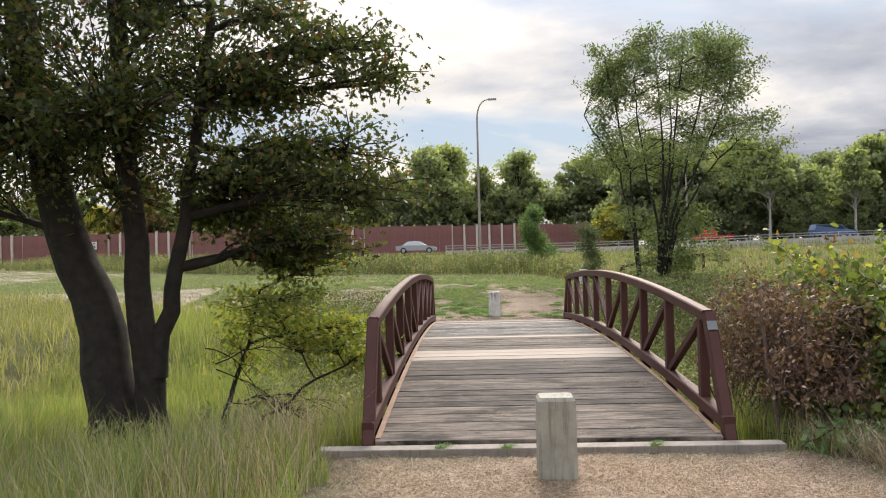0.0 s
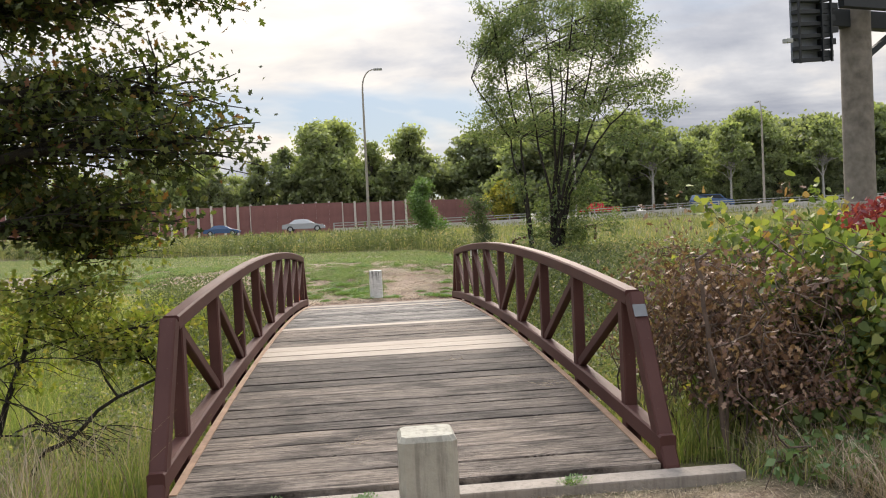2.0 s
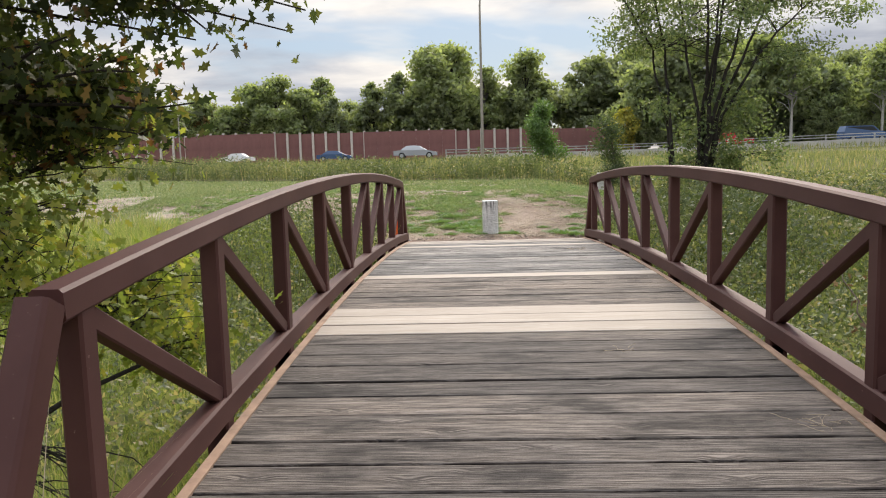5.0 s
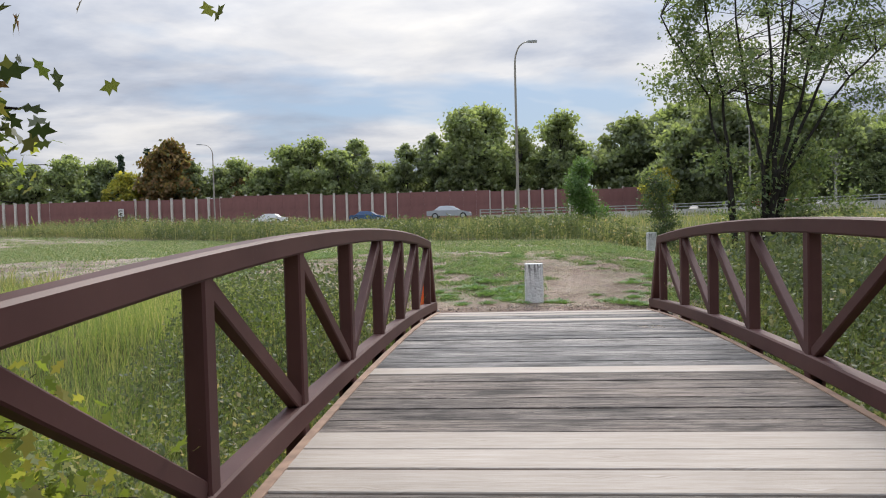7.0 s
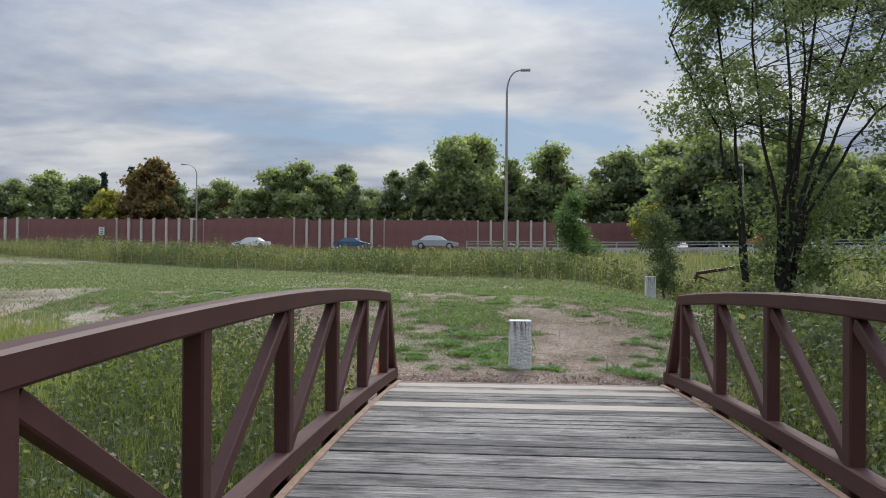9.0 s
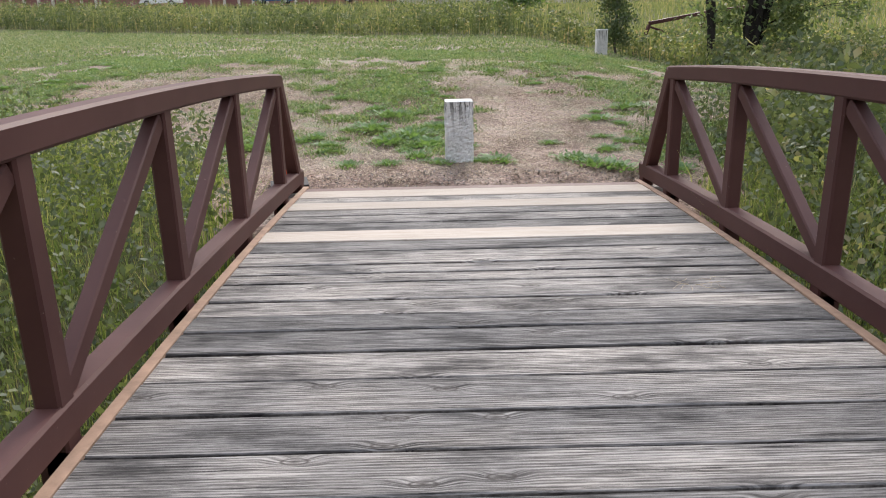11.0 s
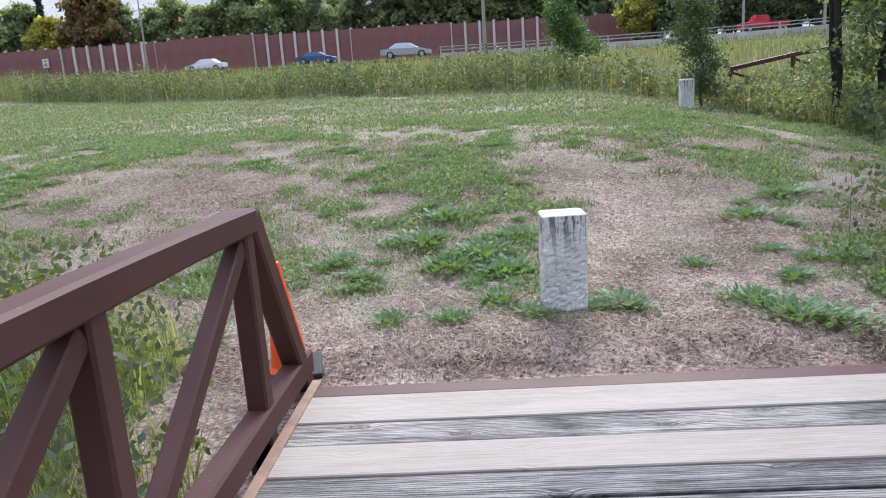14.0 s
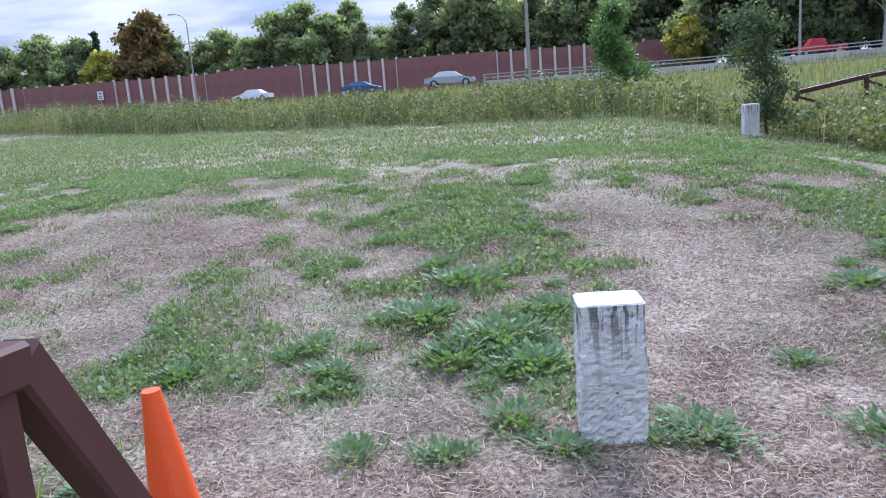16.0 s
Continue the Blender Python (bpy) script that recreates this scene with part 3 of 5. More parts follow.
# ---- ground: one sheet ----
def ground():
    def axis(lo, hi, step, far):
        mid = np.arange(lo, hi + 1e-6, step)
        k = step * 1.22 ** np.arange(1, 60)
        out = np.cumsum(k)
        out = out[out < far]
        return np.concatenate([(lo - out)[::-1], mid, hi + out])

    xs, ys = axis(-14, 14, 0.28, 2500), axis(-8, 40, 0.28, 2500)
    X, Y = np.meshgrid(xs, ys)
    Z = ground_z(X, np.clip(Y, -60, 200))
    V = np.stack([X, Y, Z], -1).reshape(-1, 3)
    nx, ny = len(xs), len(ys)
    i, j = np.meshgrid(np.arange(nx - 1), np.arange(ny - 1))
    a = (j * nx + i).ravel()
    F = np.stack([a, a + 1, a + nx + 1, a + nx], 1)
    ob = arrays("ground", V, F, M_GROUND, shade=True)
    me = ob.data
    x, y = V[:, 0], V[:, 1]
    d = edge_distance(MOWN, x, y)
    dn = edge_distance(PATH_NEAR, x, y)
    mown = smooth((d + 0.3 + 0.4 * wavy(x, y, 2.0)) / 0.8)
    path = smooth((dn + 0.2 + 0.3 * wavy(x, y, 2.5)) / 0.7)
    # bare worn path leading off the far end, and a dry patch beyond it
    worn = np.exp(-((x - 0.55 - 0.05 * (y - 12)) / 0.95) ** 2) * smooth((18.5 - y) / 6)
    worn = np.maximum(worn, np.exp(-((y - 12.0) / 0.9) ** 2) * (np.abs(x) < 3.0))
    worn = np.maximum(worn, 0.7 * np.exp(-((x + 3.2) / 1.6) ** 2 - ((y - 16) / 1.0) ** 2))
    bare = np.clip(np.maximum(worn, (np.abs(x) < 2.4) * (y > 10.5) * (y < 12.6) * 1.1) * (0.85 + 0.4 * wavy(x, y, 2.2, 1.0)), 0, 1) * np.maximum(mown, (np.abs(x) < 2.4) * (y > 10.5))
    straw = path * (0.55 + 0.3 * wavy(x, y, 2.7, 4.0))
    bare = np.maximum(bare, path)
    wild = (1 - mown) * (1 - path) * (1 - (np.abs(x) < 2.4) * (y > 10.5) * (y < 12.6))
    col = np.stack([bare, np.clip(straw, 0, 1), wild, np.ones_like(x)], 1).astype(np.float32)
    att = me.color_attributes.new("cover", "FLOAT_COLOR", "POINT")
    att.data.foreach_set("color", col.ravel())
    tagged(ob, "patchy ground of trodden brown soil, dry straw and green lawn", "ground", kind="structure")


ground()


# ---- highway ----
def highway():
    def road_z(x):
        return 1.62 + 0.45 * float(smooth((x - 8) / 30))

    V, F = [], []
    xs = np.linspace(-420, 420, 169)
    for y0, y1 in ((67, 92), (98, 124)):
        b = len(V)
        for x in xs:
            for y in (y0, y1):
                V.append((x, y, road_z(x)))
        for i in range(len(xs) - 1):
            F.append((b + 2 * i, b + 2 * i + 2, b + 2 * i + 3, b + 2 * i + 1))
    tagged(arrays("road", V, F, M_ASPHALT), "grey asphalt highway carriageways", "road", kind="structure")
    def strip(x0, x1, ya, yb, lo, hi):
        """A long bar that follows the rise of the road."""
        bm = bmesh.new()
        rings = []
        for x in np.linspace(x0, x1, 33):
            z = road_z(x)
            rings.append([bm.verts.new((x, y, z + h)) for y, h in ((ya, lo), (yb, lo), (yb, hi), (ya, hi))])
        for p, q in zip(rings, rings[1:]):
            for k in range(4):
                bm.faces.new((p[k], q[k], q[(k + 1) % 4], p[(k + 1) % 4]))
        bm.faces.new(rings[0])
        bm.faces.new(rings[-1][::-1])
        bmesh.ops.recalc_face_normals(bm, faces=bm.faces[:])
        return bm

    tagged(part("shoulder_wall", strip(-3, 120, 65.7, 66.0, -1.2, 0.20), M_PARAPET), "low pale concrete wall along the highway shoulder", "wall", kind="structure")
    rail = thing("guard_rail", (0, 66.2, 0), "galvanised steel rail fence along the highway shoulder", "guard rail")
    for h in (0.42, 0.64):
        part("rail", strip(-3, 120, -0.03, 0.03, h - 0.035, h + 0.035), M_STEEL, rail)
    post = None
    for i in range(31):
        if post is None:
            bm = bmesh.new()
            box(bm, -0.05, 0.05, -0.05, 0.05, -0.9, 0.68)
            post = part("post", bm, M_STEEL, rail)
            p = post
        else:
            p = link_mesh("post", post.data, None, rail)
        p.location = (-3 + 4 * i, 0.08, road_z(-3 + 4 * i))


highway()


# ---- noise barrier ----
def noise_barrier():
    Y, base = 145.0, 1.9
    wall = thing("noise_barrier", (0, Y, base), "long dark red-brown noise barrier with pale concrete posts beyond the highway", "noise barrier")
    pitch = 2.42
    x0, n = -106.0, 56

    def top(x):
        t = 5.0
        for step, dz in ((-52, 0.28), (-36, -0.25), (-20, 0.0), (-4, -0.2), (14.0, -0.1), (20.5, 0.1), (23, -0.7), (26, -0.6), (30.5, -0.8), (36, -0.6)):
            if x > step:
                t += dz
        if x > 12 and x < 19:
            t -= 0.1
        return t

    meshes = {}
    for i in range(n):
        x = x0 + i * pitch
        h = round(top(x + pitch / 2), 2)
        if h < 1.0:
            break
        # bays alternate: seven bays with the panels behind the posts, then seven in front
        front = (i // 7) % 2 == 1
        if h not in meshes:
            bm = bmesh.new()
            box(bm, 0.0, pitch - 0.02, -0.09, 0.09, -1.0, h, 0.02)
            for g in range(1, 6):
                box(bm, g * pitch / 6 - 0.015, g * pitch / 6 + 0.015, -0.11, -0.09, -1.0, h - 0.06)
            ob = part("panel", bm, M_WALL, wall)
            meshes[h] = ob.data
        else:
            ob = link_mesh("panel", meshes[h], None, wall)
        ob.location = (x, -0.35 if front else 0.3, 0)
        key = ("p", h)
        if key not in meshes:
            bm = bmesh.new()
            box(bm, -0.2, 0.2, -0.2, 0.2, -1.0, h + 0.28, 0.03)
            ob = part("post", bm, M_POST, wall)
            meshes[key] = ob.data
        else:
            ob = link_mesh("post", meshes[key], None, wall)
        ob.location = (x, 0.0, 0)
    sign = thing("road_sign", (-74.5, Y - 0.9, base - 0.4), "small white square sign with a dark figure on a post", "sign")
    bm = bmesh.new()
    box(bm, -0.55, 0.55, -0.03, 0.03, 2.4, 3.9, 0.02)
    part("sign_board", bm, M_WHITE, sign)
    for z0 in (3.45, 2.95, 2.65):
        bm = bmesh.new()
        box(bm, -0.25, 0.25, -0.05, -0.03, z0, z0 + 0.16)
        part("bar", bm, M_BAR, sign)
    bm = bmesh.new()
    box(bm, -0.05, 0.05, 0.03, 0.11, -0.5, 3.6)
    part("sign_post", bm, M_STEEL, sign)


noise_barrier()


# ---- street lamps ----
def street_lamp(at, height, reach, turn, label):
    lamp = thing("street_lamp", at, label, "street lamp", "highway lamps", turn)
    pts, rad = [], []
    for z in np.linspace(-0.3, height - 1.6, 6):
        pts.append((0, 0, z))
        rad.append(0.13 - 0.06 * (z + 0.3) / height)
    for a in np.linspace(0.15, 1, 8):
        pts.append((reach * (a ** 2.0), 0, height - 1.6 + 1.6 * math.sin(a * math.pi / 2)))
        rad.append(0.065 - 0.02 * a)
    V, F = tube_arrays([(pts, rad)], 10)
    arrays("pole", V, F, M_POLE, lamp, shade=True)
    bm = bmesh.new()
    box(bm, reach - 0.05, reach + 0.65, -0.16, 0.16, height - 0.07, height + 0.08, 0.04)
    part("lamp_head", bm, M_STEEL, lamp)


street_lamp((0.1, 58.5, 1.1), 13.2, 1.0, 0, "tall curved-arm steel street lamp before the highway")
street_lamp((-46, 118, 2.2), 12.0, 1.8, 180, "tall curved-arm steel street lamp beside the noise barrier")
street_lamp((23.6, 82, 1.9), 8.3, 0.4, 90, "slim straight steel street lamp beside the highway")
street_lamp((39.5, 70, 1.9), 10.6, 0.4, 90, "slim straight steel street lamp beside the highway")


# ---- billboard ----
def billboard():
    z = float(ground_z(20.3, 26.1))
    b = thing("billboard", (20.3, 26.1, z), "dark billboard structure seen from behind on a thick rusty steel column", "billboard")
    up = 1.75 - z
    V, F = tube_arrays([([(0, 0, -0.3), (0, 0, 2), (0, 0, 6), (0, 0, 10.8 - z)], [0.60, 0.60, 0.59, 0.58])], 32)
    arrays("column", V, F, M_CORTEN, b, shade=True)
    bm = bmesh.new()
    box(bm, -1.0, 1.0, -1.0, 1.0, -0.4, up, 0.06, pose(0, 0, 0, 0, 0, 35))
    part("footing", bm, M_SILL, b)
    top = 8.9 - z
    for x0, x1, y0, y1, z0, z1 in ((-1.6, 7.5, -0.25, 0.25, top, top + 0.7), (-1.9, 7.5, -1.2, -0.9, top + 0.5, top + 0.9), (-1.9, 7.5, 0.9, 1.2, top + 0.5, top + 0.9)):
        bm = bmesh.new()
        box(bm, x0, x1, y0, y1, z0, z1, 0.03, pose(0, 0, 0, 0, 0, 15))
        part("beam", bm, M_BILLDARK, b)
    bm = bmesh.new()
    box(bm, -0.12, 0.12, -0.12, 0.12, 0, 3.2, 0.02, pose(0.3, -0.2, top - 1.2, 0, 55, 10))
    part("strut", bm, M_BILLDARK, b)
    m = pose(-3.95, -2.1, 7.2 - z, 4, -6, 24)
    bm = bmesh.new()
    box(bm, 0, 1.75, 0, 0.1, 0, 4.4, 0.02)
    part("panel", bm, M_BILLPANEL, b).matrix_basis = m
    for i in range(10):
        bm = bmesh.new()
        box(bm, -0.05, 1.95, -0.30, -0.003, i * 0.45 - 0.06, i * 0.45 + 0.09, 0.01)
        part("slat", bm, M_BILLDARK, b).matrix_basis = m
        bm = bmesh.new()
        box(bm, 1.5, 2.1 + 0.12 * (i % 3) + 0.06 * i, -0.28, 0.25, i * 0.45 + 0.10, i * 0.45 + 0.34, 0.02)
        part("bracket", bm, M_BILLDARK, b).matrix_basis = m
    for x in (-0.04, 1.35, 1.9):
        bm = bmesh.new()
        box(bm, x - 0.04, x + 0.04, -0.37, -0.302, -0.1, 4.5)
        part("upright", bm, M_BILLDARK, b).matrix_basis = m
    for h in (0.75, 3.0):
        V, F = tube_arrays([([(-0.05, -0.2, h), (-0.4, -0.3, h + 0.05), (-0.7, -0.35, h)], [0.02, 0.02, 0.02])], 6)
        arrays("lamp_arm", V, F, M_BILLDARK, b).matrix_basis = m
        bm = bmesh.new()
        box(bm, -0.95, -0.65, -0.5, -0.25, h - 0.08, h + 0.08, 0.02)
        part("floodlight", bm, M_STEEL, b).matrix_basis = m


billboard()


# ---- vehicles ----
def car(at, turn, paint, label, pickup=False, suv=False):
    c = thing("pickup" if pickup else "car", at, label, "car", "cars on the highway", turn)
    L, W = (5.4, 1.9) if pickup else (4.7, 1.8)
    top = 1.85 if pickup else (1.72 if suv else 1.42)
    belt = 1.12 if (pickup or suv) else 0.92
    if pickup:
        prof = [(-L / 2, 0.45), (-L / 2, belt), (-0.5, belt), (-0.3, top), (0.9, top), (1.45, belt + 0.03), (L / 2 - 0.1, belt - 0.08), (L / 2, 0.85), (L / 2, 0.4)]
        glass = [(-0.28, belt + 0.08), (-0.15, top - 0.1), (0.85, top - 0.1), (1.25, belt + 0.08)]
    elif suv:
        prof = [(-L / 2, 0.42), (-L / 2, belt), (-L / 2 + 0.25, top), (0.7, top), (1.35, belt + 0.03), (L / 2 - 0.15, belt - 0.1), (L / 2, 0.8), (L / 2, 0.38)]
        glass = [(-L / 2 + 0.25, belt + 0.05), (-L / 2 + 0.42, top - 0.1), (0.62, top - 0.1), (1.15, belt + 0.05)]
    else:
        prof = [(-L / 2, 0.38), (-L / 2, belt - 0.05), (-1.6, belt + 0.02), (-0.95, top - 0.03), (-0.2, top), (0.45, top - 0.05), (1.2, belt), (L / 2 - 0.2, belt - 0.2), (L / 2, 0.62), (L / 2, 0.32)]
        glass = [(-1.3, belt + 0.05), (-0.9, top - 0.1), (0.4, top - 0.12), (0.95, belt + 0.05)]

    def slab(outline, half, inset=0.0):
        bm = bmesh.new()
        rows = []
        for s in (-1, 1):
            rows.append([bm.verts.new((x, s * (half - (inset if z > belt + 0.02 else 0)), z)) for x, z in outline])
        n = len(outline)
        for i in range(n):
            bm.faces.new((rows[0][i], rows[0][(i + 1) % n], rows[1][(i + 1) % n], rows[1][i]))
        bm.faces.new(rows[0][::-1])
        bm.faces.new(rows[1])
        bmesh.ops.recalc_face_normals(bm, faces=bm.faces[:])
        return bm

    part("body", slab(prof, W / 2, 0.16), paint, c)
    part("window", slab(glass, W / 2 - 0.145), M_GLASS, c)
    for x in (-L * 0.31, L * 0.32):
        for s in (-1, 1):
            wv = thing("wheel", (0, 0, 0), "", "")
            wv.parent = c
            wv.matrix_basis = pose(x, s * (W / 2 - 0.08), 0.34, 90, 0, 0)
            bm = bmesh.new()
            bmesh.ops.create_cone(bm, cap_ends=True, segments=20, radius1=0.34, radius2=0.34, depth=0.22)
            part("tyre", bm, M_RUBBER, wv)
            bm = bmesh.new()
            bmesh.ops.create_cone(bm, cap_ends=True, segments=14, radius1=0.2, radius2=0.2, depth=0.24)
            part("rim", bm, M_STEEL, wv)


CAR_RED = plain("red_car_paint", (0.42, 0.02, 0.03), 0.25, var=0.03, bumps=0)
CAR_BLUE = plain("blue_car_paint", (0.05, 0.10, 0.20), 0.25, var=0.03, bumps=0)
CAR_SILVER = plain("silver_car_paint", (0.42, 0.44, 0.46), 0.25, 0.4, var=0.03, bumps=0)
CAR_WHITE = plain("white_car_paint", (0.7, 0.7, 0.7), 0.25, var=0.03, bumps=0)


def rz(x):
    return 1.625 + 0.45 * float(smooth((x - 8) / 30))


car((33.0, 104, rz(33.0)), 180, CAR_RED, "red pickup truck driving on the highway", pickup=True)
car((-19.5, 104, rz(-19.5)), 0, CAR_BLUE, "dark blue saloon car driving on the highway")
car((40.5, 84, rz(40.5)), 0, CAR_BLUE, "dark blue sport utility car driving on the highway", suv=True)
car((-7.0, 84, rz(-7.0)), 0, CAR_SILVER, "silver saloon car driving on the highway")
car((-33.0, 104, rz(-33.0)), 180, CAR_WHITE, "white saloon car driving on the highway")


# ---- trees ----
def tree(name, at, label, stems, blobs, subs, per, leaf, bark, leaf_mat, seed, shape=KITE, spread=0.35, group="", limb_r=0.05, droop=0.3):
    """stems: list of (points, radii); blobs: (centre, radii, share); a limb runs from a stem to each blob and twigs fill it."""
    rng = np.random.default_rng(seed)
    t = thing(name, at, label, "tree", group)
    limbs = [(np.array(p, float), np.array(r, float)) for p, r in stems]
    twigs, leaves = [], []
    for c, r, share, *stem in blobs:
        c, r = np.array(c, float), np.array(r, float)
        pts, rad = limbs[stem[0]] if stem else limbs[int(rng.integers(len(limbs)))] if len(limbs) > 1 else limbs[0]
        pts, rad = limbs[stem[0]] if stem else (pts, rad)
        # leave the stem lower than the blob
        cost = np.linalg.norm(pts - c, axis=1) + 1.2 * np.clip(pts[:, 2] - c[2] + 0.3 * r[2], 0, 99)
        k = int(np.argmin(cost))
        lp, lr = bend(rng, pts[k], c, min(limb_r, rad[k] * 0.8), limb_r * 0.35, 0.10, 8, 0.04)
        twigs.append((lp, lr))
        n = max(1, int(subs * share))
        for _ in range(n):
            d = rng.normal(0, 1, 3)
            d *= rng.uniform(0.25, 1.0) ** 0.4 / np.linalg.norm(d)
            e = c + d * r
            s = lp[int(rng.integers(2, len(lp)))]
            tp, tr = bend(rng, s, e, limb_r * 0.28, limb_r * 0.07, 0.14, 6, 0.03)
            twigs.append((tp, tr))
            m = max(1, int(per * rng.uniform(0.5, 1.5)))
            w = rng.uniform(0.35, 1.0, m)
            pos = np.stack([np.interp(w, np.linspace(0, 1, len(tp)), tp[:, q]) for q in range(3)], 1)
            pos += rng.normal(0, 1, (m, 3)) * spread * np.array([1, 1, 0.7])
            leaves.append(pos)
    V, F = tube_arrays(limbs, 12)
    arrays("trunk", V, F, bark, t, shade=True)
    V, F = tube_arrays(twigs, 5)
    tagged(arrays("branch", V, F, bark, t, shade=True), kind="stuff")
    V, F = leaf_arrays(rng, np.concatenate(leaves), leaf, shape, droop)
    ob = arrays("crown", V, F, leaf_mat, t)
    return t


def gz(x, y):
    return float(ground_z(x, y))


def curve_stem(rng, pts, r0, r1, n=14):
    pts = np.array(pts, float)
    s = np.linspace(0, 1, len(pts))
    q = np.linspace(0, 1, n)
    out = np.stack([np.interp(q, s, pts[:, i]) for i in range(3)], 1)
    out[1:-1] += rng.normal(0, 0.025, (n - 2, 3))
    rad = r0 + (r1 - r0) * q ** 0.8
    rad[0] *= 1.35
    return out, rad


def oak():
    rng = np.random.default_rng(5)
    at = (-4.4, 2.0, gz(-4.4, 2.0))
    stems = [
        curve_stem(rng, [(-0.22, 0, -0.1), (-0.36, 0.05, 1.2), (-0.58, 0.1, 2.3), (-0.95, 0.1, 3.2), (-1.25, 0.1, 4.6), (-1.5, 0.2, 7.5)], 0.33, 0.15),
        curve_stem(rng, [(0.20, 0, -0.1), (0.15, 0, 1.0), (0.03, 0, 2.1), (-0.15, 0.1, 3.6), (-0.3, 0.2, 6.8)], 0.22, 0.09),
        curve_stem(rng, [(0.16, 0, 1.3), (0.34, 0.1, 2.1), (0.50, 0.1, 2.9), (0.68, 0.2, 4.2), (0.8, 0.3, 5.8)], 0.12, 0.05),
    ]
    blobs = [
        ((-1.6, 0.0, 4.3), (2.0, 1.6, 1.3), 4.2, 0), ((-3.2, 0.6, 4.3), (2.0, 1.6, 1.3), 2.6, 0), ((-0.3, -0.2, 4.3), (1.6, 1.4, 1.2), 3.6, 1),
        ((0.9, 0.3, 4.6), (1.3, 1.3, 0.7), 1.7, 2), ((1.3, 0.5, 3.6), (1.4, 1.2, 0.75), 1.6, 2), ((2.3, 0.8, 3.9), (1.0, 1.0, 0.5), 1.0, 2),
        ((2.7, 0.4, 3.35), (0.85, 0.9, 0.42), 1.0, 2), ((1.7, 0.5, 2.75), (1.0, 0.9, 0.35), 0.6, 2), ((-0.5, 0.3, 3.5), (1.3, 1.0, 0.7), 0.8, 1),
        ((-2.6, 0.3, 3.3), (1.3, 1.1, 0.7), 0.8, 0), ((-1.0, 0.5, 6.2), (2.8, 2.2, 1.2), 2.2, 1), ((0.6, 0.2, 5.7), (1.5, 1.4, 0.8), 1.6, 1), ((1.7, 0.2, 4.6), (0.9, 0.9, 0.4), 1.0, 2), ((-1.6, -0.9, 5.2), (1.6, 1.0, 0.9), 2.0, 0), ((-3.2, -0.6, 5.3), (1.6, 1.2, 0.9), 1.6, 0),
        ((2.5, 0.1, 4.95), (0.75, 0.8, 0.35), 0.9, 2), ((1.7, 0.0, 5.3), (0.7, 0.8, 0.35), 0.6, 2), ((2.95, 0.2, 4.6), (0.45, 0.6, 0.22), 0.4, 2),
        ((1.75, 1.0, 2.75), (0.7, 0.32, 0.36), 1.8, 2), ((0.8, 1.1, 3.3), (0.9, 0.9, 0.5), 1.2, 2), ((1.5, 1.3, 3.9), (0.8, 0.8, 0.4), 0.8, 2),
    ]
    tree("oak_tree", at, "tall dark many-stemmed oak tree with lobed leaves in the long grass", stems, blobs, 33, 44, 0.086, M_BARK, M_OAK, 11, LOBED, 0.13, limb_r=0.06)
    # the low, half-bare young growth round its foot
    stems = [curve_stem(rng, [(0, 0, -0.1), (0.3, 0.2, 0.9), (0.7, 0.3, 2.3)], 0.05, 0.015), curve_stem(rng, [(0.1, 0, -0.1), (0.9, -0.1, 0.9), (1.9, 0.1, 1.5)], 0.035, 0.01)]
    blobs = [((1.5, 0.2, 1.75), (0.75, 0.7, 0.28), 1.0), ((0.8, 0.4, 2.15), (0.9, 0.8, 0.35), 1.3), ((1.85, 0.6, 1.45), (0.5, 0.5, 0.2), 0.8), ((1.2, -0.3, 2.2), (0.9, 0.6, 0.2), 0.7), ((1.7, 0.1, 1.85), (0.55, 0.6, 0.2), 1.0), ((0.4, 0.5, 1.6), (0.8, 0.8, 0.4), 0.6), ((1.3, 0.6, 2.55), (0.8, 0.8, 0.25), 0.5)]
    tree("young_oak", (-3.9, 2.4, gz(-3.9, 2.4)), "sparse yellow-green young oak growth below the big oak", stems, blobs, 32, 26, 0.068, M_BARK, M_OAK_LOW, 12, LOBED, 0.10, limb_r=0.022)
    # dead hanging twigs
    t = thing("dead_branch", (-3.6, 2.2, gz(-3.6, 2.2)), "thin bare dead branches drooping below the oak", "branch")
    tw = []
    for i in range(7):
        a = np.array((rng.uniform(-0.1, 0.5), rng.uniform(-0.2, 0.3), rng.uniform(0.9, 1.7)))
        b = a + np.array((rng.uniform(0.6, 1.5), rng.uniform(-0.5, 0.5), rng.uniform(-1.0, 0.1)))
        p, r = bend(rng, a, b, 0.009, 0.003, 0.2, 9, 0.12)
        tw.append((p, r))
        for k in range(7):
            s0 = p[int(rng.integers(2, 8))]
            tw.append(bend(rng, s0, s0 + np.array((rng.uniform(0.0, 0.5), rng.normal(0, 0.2), rng.uniform(-0.45, 0.15))), 0.005, 0.002, 0.2, 5, 0.05))
    V, F = tube_arrays(tw, 5)
    tagged(arrays("twig", V, F, M_BARK, t, shade=True), kind="stuff")


oak()


